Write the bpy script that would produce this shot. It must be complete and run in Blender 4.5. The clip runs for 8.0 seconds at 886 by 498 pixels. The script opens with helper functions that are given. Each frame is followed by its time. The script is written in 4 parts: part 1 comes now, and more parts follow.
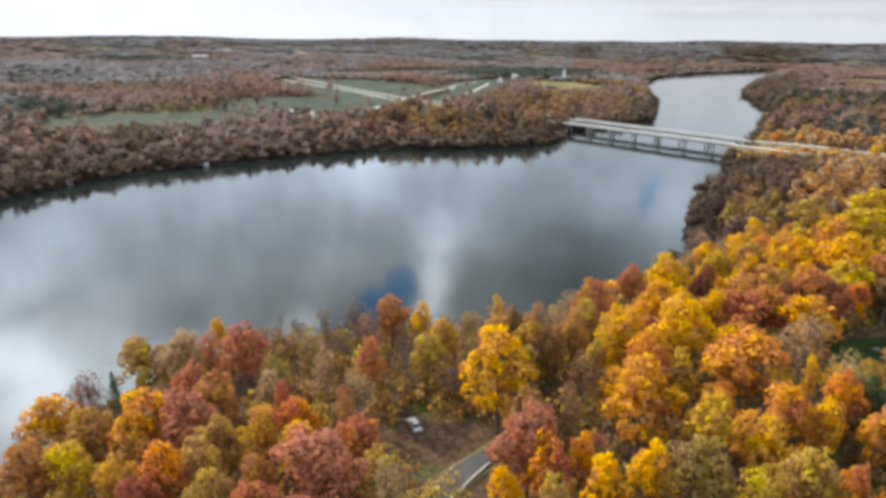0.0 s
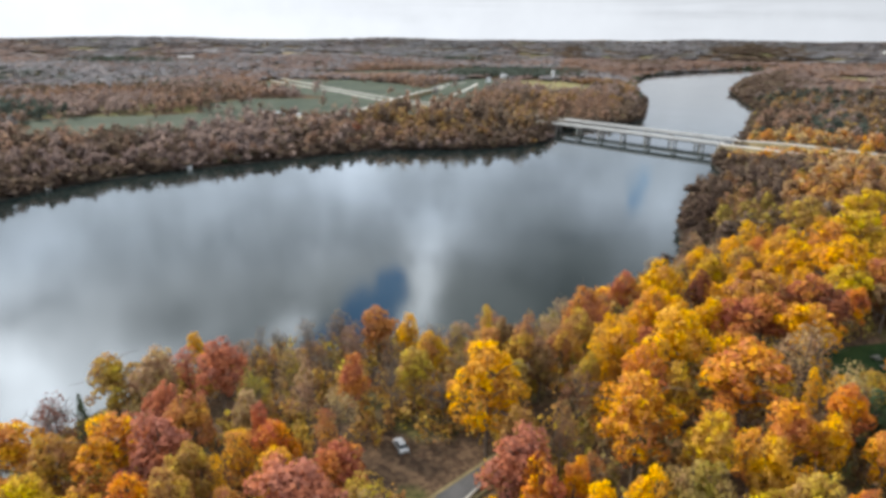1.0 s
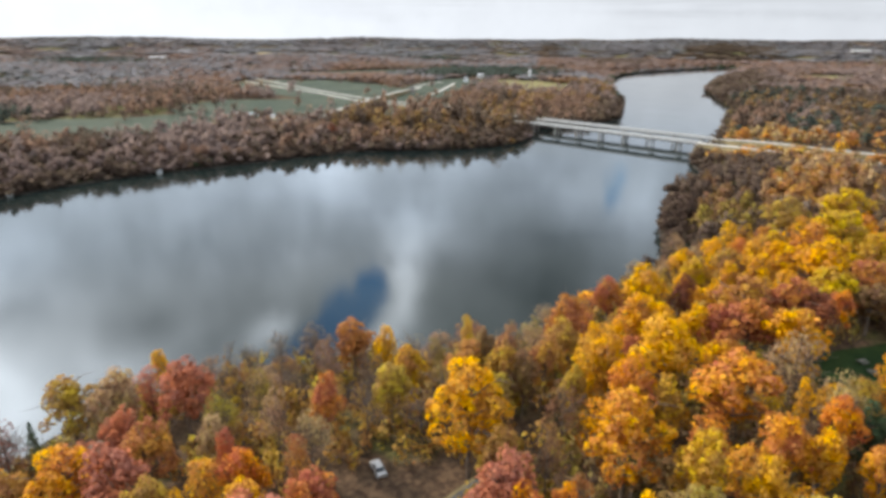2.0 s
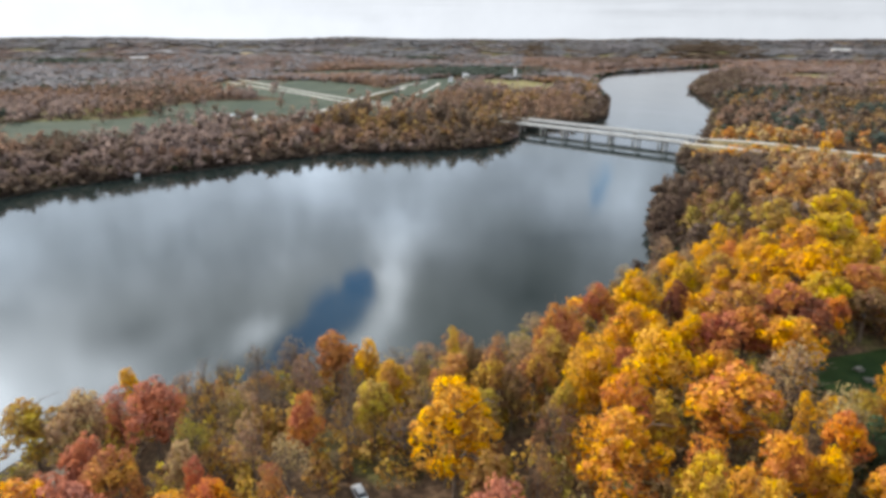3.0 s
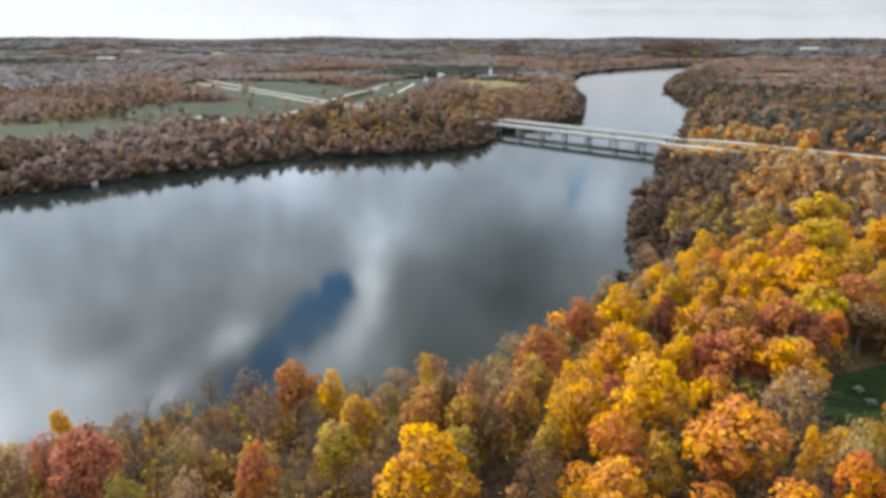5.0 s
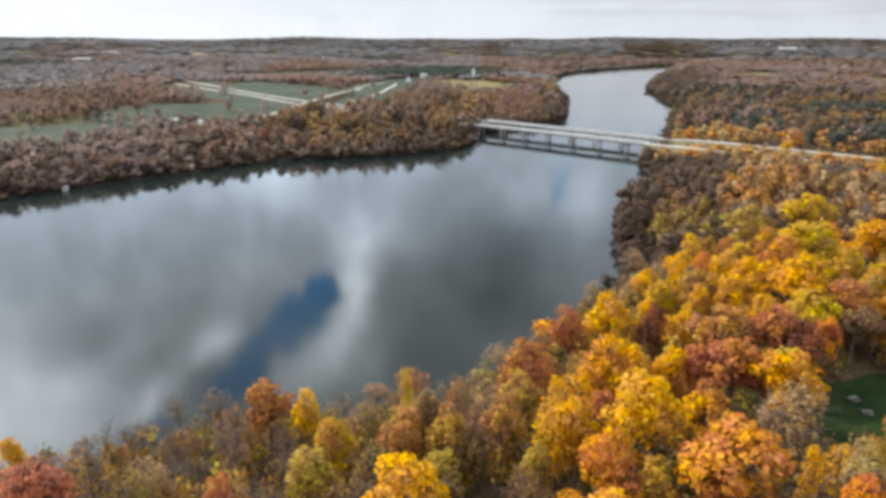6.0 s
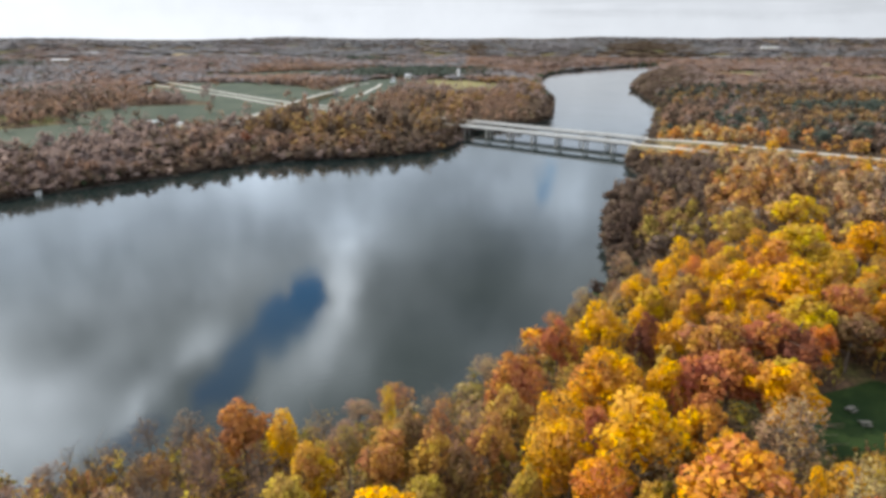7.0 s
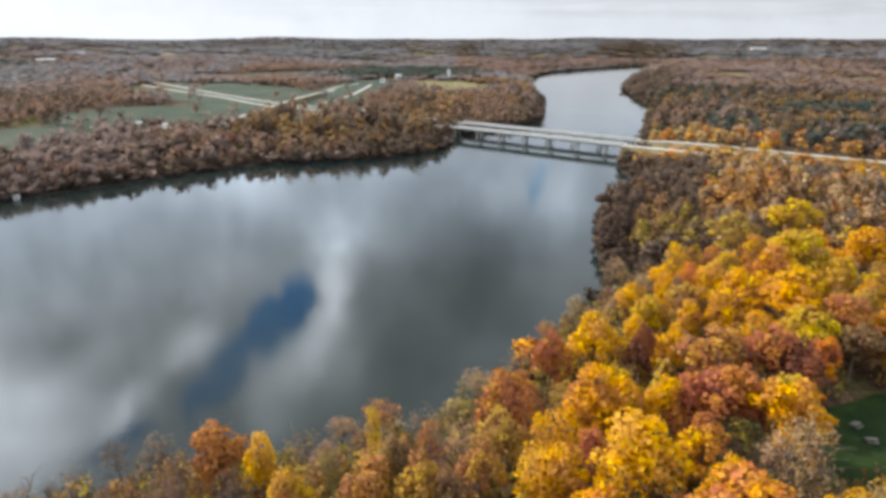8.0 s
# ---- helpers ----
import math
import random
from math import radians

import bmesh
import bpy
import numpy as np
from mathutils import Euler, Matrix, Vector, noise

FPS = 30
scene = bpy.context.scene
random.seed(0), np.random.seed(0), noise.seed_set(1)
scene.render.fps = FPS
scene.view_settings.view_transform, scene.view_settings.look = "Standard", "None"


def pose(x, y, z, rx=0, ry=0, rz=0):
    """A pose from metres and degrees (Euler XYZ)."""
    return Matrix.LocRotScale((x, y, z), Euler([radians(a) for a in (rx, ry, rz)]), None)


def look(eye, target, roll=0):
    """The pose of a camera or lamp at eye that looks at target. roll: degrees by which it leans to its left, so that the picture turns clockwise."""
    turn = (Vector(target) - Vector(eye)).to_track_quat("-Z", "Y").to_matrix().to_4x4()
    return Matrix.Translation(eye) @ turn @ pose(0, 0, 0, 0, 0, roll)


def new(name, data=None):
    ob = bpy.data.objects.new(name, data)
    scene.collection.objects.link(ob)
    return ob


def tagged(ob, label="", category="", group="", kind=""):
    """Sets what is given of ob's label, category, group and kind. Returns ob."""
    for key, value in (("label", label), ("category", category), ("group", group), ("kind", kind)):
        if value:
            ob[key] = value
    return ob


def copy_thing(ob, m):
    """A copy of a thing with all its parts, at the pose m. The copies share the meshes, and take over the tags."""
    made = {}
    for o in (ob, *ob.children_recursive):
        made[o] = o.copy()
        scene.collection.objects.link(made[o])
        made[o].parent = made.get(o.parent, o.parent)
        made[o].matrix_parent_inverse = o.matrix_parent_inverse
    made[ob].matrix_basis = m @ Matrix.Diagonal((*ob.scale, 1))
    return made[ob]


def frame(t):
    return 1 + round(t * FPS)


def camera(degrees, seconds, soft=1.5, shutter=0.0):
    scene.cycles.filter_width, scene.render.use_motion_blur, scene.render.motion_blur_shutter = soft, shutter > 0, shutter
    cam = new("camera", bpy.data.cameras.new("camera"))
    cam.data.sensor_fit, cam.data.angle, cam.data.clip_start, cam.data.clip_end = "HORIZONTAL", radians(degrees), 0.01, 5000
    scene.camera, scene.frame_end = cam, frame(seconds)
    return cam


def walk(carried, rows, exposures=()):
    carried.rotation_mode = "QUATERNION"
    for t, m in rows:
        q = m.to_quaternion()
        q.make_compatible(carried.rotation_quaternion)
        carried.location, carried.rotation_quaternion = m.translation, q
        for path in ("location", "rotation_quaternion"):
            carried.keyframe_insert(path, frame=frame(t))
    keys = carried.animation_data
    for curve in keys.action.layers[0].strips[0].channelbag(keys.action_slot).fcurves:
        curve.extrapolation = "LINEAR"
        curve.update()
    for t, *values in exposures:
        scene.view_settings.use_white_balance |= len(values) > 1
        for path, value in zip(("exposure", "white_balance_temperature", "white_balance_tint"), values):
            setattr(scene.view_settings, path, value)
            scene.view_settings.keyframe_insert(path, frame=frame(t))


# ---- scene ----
cam = camera(71.96, 8.0, soft=3.7)
walk(cam, [
    (0, look((0.00, 0.00, 75.00), (0.00, 188.91, 9.33), 0.54)),
    (0.5, look((0.33, 2.51, 75.25), (0.99, 191.38, 9.45), 0.55)),
    (1, look((0.79, 5.66, 75.18), (3.92, 194.53, 9.47), 0.36)),
    (1.5, look((1.05, 8.61, 75.17), (7.70, 197.37, 9.40), 0.29)),
    (3, look((2.24, 17.03, 75.22), (16.33, 205.33, 9.32), 0.13)),
    (3.5, look((2.81, 19.96, 75.14), (18.29, 208.16, 9.26), 0.11)),
    (4, look((3.40, 23.05, 75.26), (20.91, 211.03, 9.25), 0.09)),
    (4.5, look((3.96, 25.67, 75.24), (23.08, 213.48, 9.19), 0.07)),
    (6, look((6.18, 34.50, 74.84), (32.32, 221.49, 8.89), 0.04)),
    (6.5, look((6.76, 37.21, 74.78), (35.13, 223.88, 8.83), 0.03)),
    (7, look((7.55, 39.89, 74.81), (37.97, 226.23, 8.86), -0.06)),
    (7.5, look((8.36, 42.60, 74.71), (40.30, 228.74, 8.88), -0.02)),
    (8, look((9.19, 45.65, 74.65), (42.40, 231.55, 8.79), 0.07)),
], exposures=((0, 0.10), (8, 0.10)))

# ---- world, sun ----
SUN_AZ, SUN_EL = -52.0, 38.0      # degrees to the right of +y, above the horizon
world = bpy.data.worlds.new("sky")
scene.world = world
world.use_nodes = True


class Nodes:
    """Short calls to add nodes to a tree."""

    def __init__(self, tree):
        self.tree = tree
        tree.nodes.clear()

    def add(self, kind):
        return self.tree.nodes.new(kind)

    def link(self, a, b):
        self.tree.links.new(a, b)

    def put(self, socket, value):
        if isinstance(value, bpy.types.NodeSocket):
            self.link(value, socket)
        else:
            socket.default_value = value

    def math(self, op, a, b=0.0, c=0.0, clamp=False):
        node = self.add("ShaderNodeMath")
        node.operation, node.use_clamp = op, clamp
        for socket, value in zip(node.inputs, (a, b, c)):
            self.put(socket, value)
        return node.outputs[0]

    def mix(self, fac, a, b, kind="MIX"):
        node = self.add("ShaderNodeMix")
        node.data_type, node.blend_type = "RGBA", kind
        self.put(node.inputs[0], fac)
        self.put(node.inputs[6], a)
        self.put(node.inputs[7], b)
        return node.outputs[2]

    def ramp(self, fac, low, high, to_low=0.0, to_high=1.0):
        node = self.add("ShaderNodeMapRange")
        node.interpolation_type = "SMOOTHSTEP"
        for socket, value in zip(node.inputs, (fac, low, high, to_low, to_high)):
            self.put(socket, value)
        return node.outputs[0]

    def noise(self, vector, scale, detail=3.0, rough=0.55):
        node = self.add("ShaderNodeTexNoise")
        if vector is not None:
            self.link(vector, node.inputs["Vector"])
        node.inputs["Scale"].default_value = scale
        node.inputs["Detail"].default_value = detail
        node.inputs["Roughness"].default_value = rough
        return node


def build_sky():
    n = Nodes(world.node_tree)
    way = n.add("ShaderNodeTexCoord").outputs["Generated"]
    axis = n.add("ShaderNodeSeparateXYZ")
    n.link(way, axis.inputs[0])
    deg = 180 / math.pi
    az = n.math("MULTIPLY", n.math("ARCTAN2", axis.outputs[0], axis.outputs[1]), deg)
    el = n.math("MULTIPLY", n.math("ARCSINE", axis.outputs[2]), deg)
    warp = n.add("ShaderNodeSeparateColor")
    n.link(n.noise(way, 6.0, 8.0, 0.65).outputs["Color"], warp.inputs[0])
    az = n.math("MULTIPLY_ADD", n.math("SUBTRACT", warp.outputs[0], 0.5), 7.0, az)
    el = n.math("MULTIPLY_ADD", n.math("SUBTRACT", warp.outputs[1], 0.5), 6.0, el)

    def blob(a, e, long, short, lean=0.0, power=1.0):
        """A soft patch of sky round (a, e), longer along the direction lean."""
        da, de = n.math("SUBTRACT", az, a), n.math("SUBTRACT", el, e)
        c, s = math.cos(radians(lean)), math.sin(radians(lean))
        u = n.math("MULTIPLY_ADD", da, c / long, n.math("MULTIPLY", de, s / long))
        v = n.math("MULTIPLY_ADD", de, c / short, n.math("MULTIPLY", da, -s / short))
        r2 = n.math("MULTIPLY_ADD", u, u, n.math("MULTIPLY", v, v))
        return n.math("MULTIPLY", n.math("EXPONENT", n.math("MULTIPLY", r2, -1.0)), power)

    # the cloud cover: its brightness by height, bright and dark banks
    side = n.ramp(az, -30.0, 45.0, 1.0, 0.74)
    low = n.math("ADD", n.math("MULTIPLY", side, n.ramp(el, 3.0, 9.0, 1.0, 0.0)), n.ramp(el, 3.0, 9.0, 0.0, 1.24))
    high = n.ramp(el, 34.0, 60.0, 0.0, -0.1)
    light = n.math("ADD", low, high)
    for patch in ((-0.2, 18.2, 3.6, 2.7, 0, 1.3), (-1.0, 22.6, 3.2, 1.7, 104, 3.1), (-3.6, 27.4, 4.0, 1.7, 125, 2.9), (-9.0, 20.0, 5.5, 3.5, 0, 0.6), (-8.0, 32.0, 4.0, 2.4, 115, 1.9),
                  (-14.2, 26.0, 2.2, 1.3, 150, 3.6), (-18.5, 28.4, 3.0, 1.6, 150, 0.8), (-21.5, 30.4, 3.2, 1.2, 155, 2.6), (-30.0, 29.0, 9.0, 4.0, 10, 2.6),
                  (-38.0, 29.0, 9.0, 8.0, 0, 7.0), (-10.0, 13.0, 8.0, 3.0, 0, 0.72), (-28.0, 19.0, 14.0, 6.0, 0, 0.4), (-20.0, 24.5, 6.0, 2.0, 0, 0.7),
                  (-16.5, 21.0, 6.0, 2.5, 0, 0.35), (21.8, 14.8, 2.2, 2.6, 0, 0.75), (14.5, 13.5, 2.5, 2.0, 0, 0.2), (-0.5, 29.5, 3.4, 2.4, 140, 0.8)):
        light = n.math("ADD", light, blob(*patch))
    for patch in ((13.0, 23.0, 7.0, 5.0, 0, 0.78), (14.0, 17.5, 7.0, 2.5, 0, 0.3), (15.0, 9.5, 11.0, 3.5, 0, 0.3), (-27.0, 24.0, 4.5, 1.4, -10, 1.2), (-37.0, 21.2, 4.0, 0.9, -15, 1.1),
                  (-13.0, 18.6, 4.0, 1.6, -10, 0.3), (6.0, 30.0, 4.0, 4.0, 0, 0.25), (-18.5, 25.9, 3.0, 1.2, -20, 0.4)):
        light = n.math("SUBTRACT", light, blob(*patch))
    tufts = n.noise(way, 9.0, 8.0, 0.6).outputs["Fac"]
    light = n.math("MULTIPLY", n.math("MAXIMUM", light, 0.35), n.math("MULTIPLY_ADD", n.math("SUBTRACT", n.ramp(tufts, 0.25, 0.75, 0.72, 1.3), 1.0), n.ramp(el, 3.0, 12.0, 0.15, 1.0), 1.0))
    # thin grey streaks low over the horizon
    flat = n.add("ShaderNodeMapping")
    flat.inputs["Scale"].default_value = (2.0, 2.0, 40.0)
    n.link(way, flat.inputs["Vector"])
    streaks = n.noise(flat.outputs[0], 1.6, 4.0, 0.6).outputs["Fac"]
    streaks = n.math("MULTIPLY", n.ramp(streaks, 0.35, 0.70, 0.0, 0.16), n.ramp(az, -25.0, 25.0, 0.15, 1.0))
    streaks = n.math("MULTIPLY", streaks, n.ramp(el, 0.8, 2.5, 0.0, 1.0))
    light = n.math("MULTIPLY", light, n.math("SUBTRACT", 1.0, streaks))
    # openings to the blue sky
    gap = blob(-4.6, 23.4, 3.0, 1.7, -75, 1.15)
    for patch in ((-5.6, 24.8, 2.6, 1.9, -58, 1.2), (-7.4, 26.2, 3.4, 2.1, -50, 1.2), (-10.6, 28.2, 3.8, 2.1, -42, 1.3), (-13.6, 30.4, 3.4, 1.9, -35, 1.0), (-23.0, 32.8, 6.0, 1.2, -14, 0.85), (18.6, 13.1, 1.9, 2.2, 0, 0.66)):
        gap = n.math("MAXIMUM", gap, blob(*patch))
    gap = n.ramp(n.math("ADD", gap, n.math("MULTIPLY", n.math("SUBTRACT", n.noise(way, 16.0, 7.0, 0.64).outputs["Fac"], 0.5), 1.2)), 0.34, 0.85)
    sky = n.add("ShaderNodeTexSky")
    sky.sky_type, sky.sun_disc, sky.sun_elevation, sky.sun_rotation = "NISHITA", False, radians(SUN_EL), radians(SUN_AZ)
    clear, cloud = n.add("ShaderNodeBackground"), n.add("ShaderNodeBackground")
    deep = n.add("ShaderNodeHueSaturation")
    deep.inputs["Saturation"].default_value = 1.7
    deep.inputs["Value"].default_value = 1.6
    n.link(sky.outputs[0], deep.inputs["Color"])
    n.link(deep.outputs[0], clear.inputs["Color"])
    clear.inputs["Strength"].default_value = 0.15
    tint = n.mix(n.ramp(el, 3.0, 11.0), (0.92, 0.97, 1.04, 1), (0.82, 0.95, 1.12, 1))
    n.link(n.mix(n.ramp(el, 15.0, 24.0), tint, (0.875, 0.955, 1.04, 1)), cloud.inputs["Color"])
    n.link(light, cloud.inputs["Strength"])
    both, out = n.add("ShaderNodeMixShader"), n.add("ShaderNodeOutputWorld")
    n.link(gap, both.inputs[0])
    n.link(cloud.outputs[0], both.inputs[1])
    n.link(clear.outputs[0], both.inputs[2])
    n.link(both.outputs[0], out.inputs["Surface"])


build_sky()
sun = new("sun", bpy.data.lights.new("sun", "SUN"))
sun.data.energy, sun.data.angle, sun.data.color = 4.0, radians(3), (1.0, 0.90, 0.74)
to_sun = Vector((math.sin(radians(SUN_AZ)) * math.cos(radians(SUN_EL)), math.cos(radians(SUN_AZ)) * math.cos(radians(SUN_EL)), math.sin(radians(SUN_EL))))
sun.matrix_world = look(to_sun * 300, (0, 0, 0))

# ---- materials ----


def material(name, shade):
    mat = bpy.data.materials.new(name)
    mat.use_nodes = True
    n = Nodes(mat.node_tree)
    out = n.add("ShaderNodeOutputMaterial")
    n.link(shade(n), out.inputs["Surface"])
    return mat


def place(n):
    """World position, in metres."""
    return n.add("ShaderNodeNewGeometry").outputs["Position"]


def bumped(n, height, strength, distance):
    node = n.add("ShaderNodeBump")
    node.inputs["Strength"].default_value, node.inputs["Distance"].default_value = strength, distance
    n.link(height, node.inputs["Height"])
    return node.outputs[0]


def solid(n, color, rough=0.8, normal=None, metal=0.0, gloss=0.5):
    node = n.add("ShaderNodeBsdfPrincipled")
    n.put(node.inputs["Base Color"], color)
    n.put(node.inputs["Roughness"], rough)
    node.inputs["Metallic"].default_value = metal
    node.inputs["Specular IOR Level"].default_value = gloss
    if normal:
        n.link(normal, node.inputs["Normal"])
    return node.outputs[0]


def rough_surface(name, dark, light, fine, coarse, bump=0.3, rough=0.85, metal=0.0, gloss=0.5):
    """A matt surface between two colours, mottled at two scales (metres)."""

    def shade(n):
        p = place(n)
        a, b = n.noise(p, 1 / coarse, 4).outputs["Fac"], n.noise(p, 1 / fine, 4).outputs["Fac"]
        fac = n.ramp(n.math("MULTIPLY_ADD", a, 0.6, n.math("MULTIPLY", b, 0.4)), 0.32, 0.68)
        return solid(n, n.mix(fac, (*dark, 1), (*light, 1)), rough, bumped(n, b, bump, fine * 0.3), metal, gloss)

    return material(name, shade)


def leaf_material(name, color, spread=0.5, hue=0.03):
    """Autumn leaves: each clump and each tree differs a little; some light passes through."""

    def shade(n):
        geo, info = n.add("ShaderNodeNewGeometry"), n.add("ShaderNodeObjectInfo")
        each, tree = geo.outputs["Random Per Island"], info.outputs["Random"]
        patch = n.noise(geo.outputs["Position"], 0.26, 3).outputs["Fac"]
        tone = n.add("ShaderNodeHueSaturation")
        tone.inputs["Color"].default_value = (*color, 1)
        shift = n.math("MULTIPLY_ADD", n.math("SUBTRACT", each, 0.5), hue, n.math("MULTIPLY_ADD", n.math("SUBTRACT", patch, 0.5), 4.6 * hue, 0.5))
        n.link(n.math("MULTIPLY_ADD", n.math("SUBTRACT", tree, 0.5), hue, shift), tone.inputs["Hue"])
        n.link(n.ramp(patch, 0.3, 0.7, 0.90, 1.08), tone.inputs["Saturation"])
        value = n.math("MULTIPLY_ADD", n.math("SUBTRACT", each, 0.5), 1.3 * spread, 1.0)
        n.link(n.math("MULTIPLY", value, n.ramp(patch, 0.25, 0.75, 0.78, 1.2)), tone.inputs["Value"])
        front, back, both = n.add("ShaderNodeBsdfDiffuse"), n.add("ShaderNodeBsdfTranslucent"), n.add("ShaderNodeMixShader")
        for node in (front, back):
            n.link(tone.outputs[0], node.inputs["Color"])
        both.inputs[0].default_value = 0.38
        n.link(front.outputs[0], both.inputs[1])
        n.link(back.outputs[0], both.inputs[2])
        return both.outputs[0]

    return material(name, shade)


LEAF = {
    "yellow": leaf_material("yellow_leaves", (0.82, 0.445, 0.022), 0.3, 0.014),
    "gold": leaf_material("golden_leaves", (0.75, 0.365, 0.022), 0.35, 0.022),
    "orange": leaf_material("orange_leaves", (0.72, 0.31, 0.05), 0.35),
    "rust": leaf_material("rust_leaves", (0.53, 0.215, 0.075), 0.4),
    "crimson": leaf_material("crimson_leaves", (0.40, 0.125, 0.075), 0.4, 0.008),
    "copper": leaf_material("copper_brown_leaves", (0.49, 0.215, 0.07), 0.3, 0.015),
    "dusty": leaf_material("dusty_red_leaves", (0.52, 0.205, 0.125), 0.35, 0.008),
    "maroon": leaf_material("maroon_leaves", (0.26, 0.10, 0.06), 0.4, 0.008),
    "brown": leaf_material("brown_leaves", (0.31, 0.185, 0.09), 0.45),
    "tan": leaf_material("tan_leaves", (0.50, 0.335, 0.18), 0.4),
    "olive": leaf_material("olive_leaves", (0.34, 0.245, 0.07), 0.4),
    "olivegold": leaf_material("olive_gold_leaves", (0.50, 0.315, 0.075), 0.4),
    "yellowolive": leaf_material("yellow_green_leaves", (0.65, 0.40, 0.04), 0.35),
    "green": leaf_material("dark_green_leaves", (0.075, 0.10, 0.055), 0.4),
    "grey": leaf_material("grey_brown_twigs", (0.24, 0.185, 0.145), 0.4),
    # bare, ash and russet: distance haze is mixed into these paler, bluer colours
    "bare": leaf_material("hazed_bare_twigs", (0.31, 0.305, 0.318), 0.1, 0.01),
    "cinnamon": leaf_material("cinnamon_leaves", (0.32, 0.205, 0.15), 0.15, 0.015),
    "umber": leaf_material("umber_leaves", (0.18, 0.13, 0.10), 0.25, 0.02),
    "russet": leaf_material("hazed_russet_leaves", (0.315, 0.235, 0.21), 0.12, 0.015),
    "dark": leaf_material("dark_brown_leaves", (0.115, 0.08, 0.062), 0.25, 0.02),
    "pine": leaf_material("grey_green_needles", (0.10, 0.12, 0.10), 0.15, 0.02),
    "scarlet": leaf_material("scarlet_leaves", (0.50, 0.145, 0.08), 0.3, 0.008),
    "amber": leaf_material("amber_brown_leaves", (0.52, 0.27, 0.085), 0.4),
    "ash": leaf_material("hazed_ash_twigs", (0.30, 0.28, 0.29), 0.1, 0.01),
}
LEAF_NAMES = list(LEAF)
LEAF_WORDS = {"yellow": "bright yellow", "gold": "golden yellow", "orange": "orange", "rust": "rust red", "crimson": "crimson red",
              "dusty": "dusty red", "copper": "copper brown", "maroon": "dark maroon", "brown": "brown", "tan": "pale tan", "olive": "olive brown",
              "olivegold": "olive gold", "yellowolive": "yellow green", "green": "dark green", "grey": "grey brown", "bare": "bare grey", "cinnamon": "cinnamon brown", "umber": "umber brown", "russet": "haze-pale russet", "ash": "ash brown", "dark": "dark brown", "pine": "grey green", "scarlet": "scarlet red", "amber": "amber brown"}
bark = rough_surface("bark", (0.07, 0.05, 0.04), (0.20, 0.16, 0.125), 0.12, 1.5, 0.6)
concrete = rough_surface("weathered_concrete", (0.34, 0.32, 0.29), (0.52, 0.50, 0.46), 0.3, 6.0, 0.2)
pale_concrete = rough_surface("pale_road_concrete", (0.42, 0.40, 0.36), (0.62, 0.60, 0.55), 0.5, 9.0, 0.15)
steel = rough_surface("weathered_steel", (0.10, 0.10, 0.10), (0.20, 0.19, 0.18), 0.3, 4.0, 0.1, 0.6)
barrier_white = rough_surface("pale_barrier_concrete", (0.52, 0.52, 0.51), (0.70, 0.70, 0.68), 0.3, 8.0, 0.15)
deck_concrete = rough_surface("worn_deck_concrete", (0.17, 0.17, 0.172), (0.26, 0.26, 0.262), 0.4, 7.0, 0.2)
asphalt = rough_surface("worn_asphalt", (0.04, 0.04, 0.043), (0.09, 0.09, 0.095), 0.2, 5.0, 0.2)
verge = rough_surface("dry_grass_verge", (0.12, 0.10, 0.055), (0.25, 0.20, 0.11), 0.5, 9.0, 0.5, gloss=0.06)
field_green = rough_surface("green_field_grass", (0.042, 0.058, 0.043), (0.085, 0.096, 0.070), 1.2, 38.0, 0.4, gloss=0.06)
field_dry = rough_surface("dry_stubble_field", (0.26, 0.20, 0.11), (0.46, 0.38, 0.22), 2.0, 60.0, 0.3, gloss=0.06)
field_mown = rough_surface("mown_yellow_green_field", (0.13, 0.12, 0.055), (0.25, 0.22, 0.10), 2.0, 40.0, 0.3, gloss=0.06)
# the trees' shade on the lawn is put into its dark colour
shaded_lawn_grass = rough_surface("shaded_lawn_grass", (0.013, 0.027, 0.010), (0.029, 0.050, 0.016), 0.5, 7.0, 0.4, gloss=0.06)
white_wall = rough_surface("white_painted_siding", (0.60, 0.60, 0.58), (0.80, 0.80, 0.78), 0.4, 4.0, 0.1, 0.6)
roof_tin = rough_surface("grey_roof_sheet", (0.30, 0.31, 0.33), (0.5, 0.51, 0.52), 0.4, 3.0, 0.1, 0.5)
dark_glass = rough_surface("dark_window_glass", (0.02, 0.025, 0.03), (0.04, 0.045, 0.05), 0.5, 2.0, 0.0, 0.08)


def ground_shade(n):
    p = place(n)
    wide, mid, fine = (n.noise(p, s, 5).outputs["Fac"] for s in (0.006, 0.06, 0.9))
    litter = n.mix(n.ramp(fine, 0.35, 0.65), (0.055, 0.036, 0.025, 1), (0.125, 0.083, 0.053, 1))
    grass = n.mix(n.ramp(fine, 0.3, 0.7), (0.06, 0.075, 0.025, 1), (0.15, 0.14, 0.05, 1))
    fac = n.ramp(n.math("MULTIPLY_ADD", wide, 0.55, n.math("MULTIPLY", mid, 0.45)), 0.5, 0.6)
    high = n.add("ShaderNodeSeparateXYZ")
    n.link(p, high.inputs[0])
    mud = n.ramp(n.math("MULTIPLY_ADD", mid, 0.8, high.outputs[2]), 1.0, 1.7)
    return solid(n, n.mix(mud, (0.05, 0.043, 0.036, 1), n.mix(fac, litter, grass)), 0.95, bumped(n, fine, 0.6, 0.3), gloss=0.06)


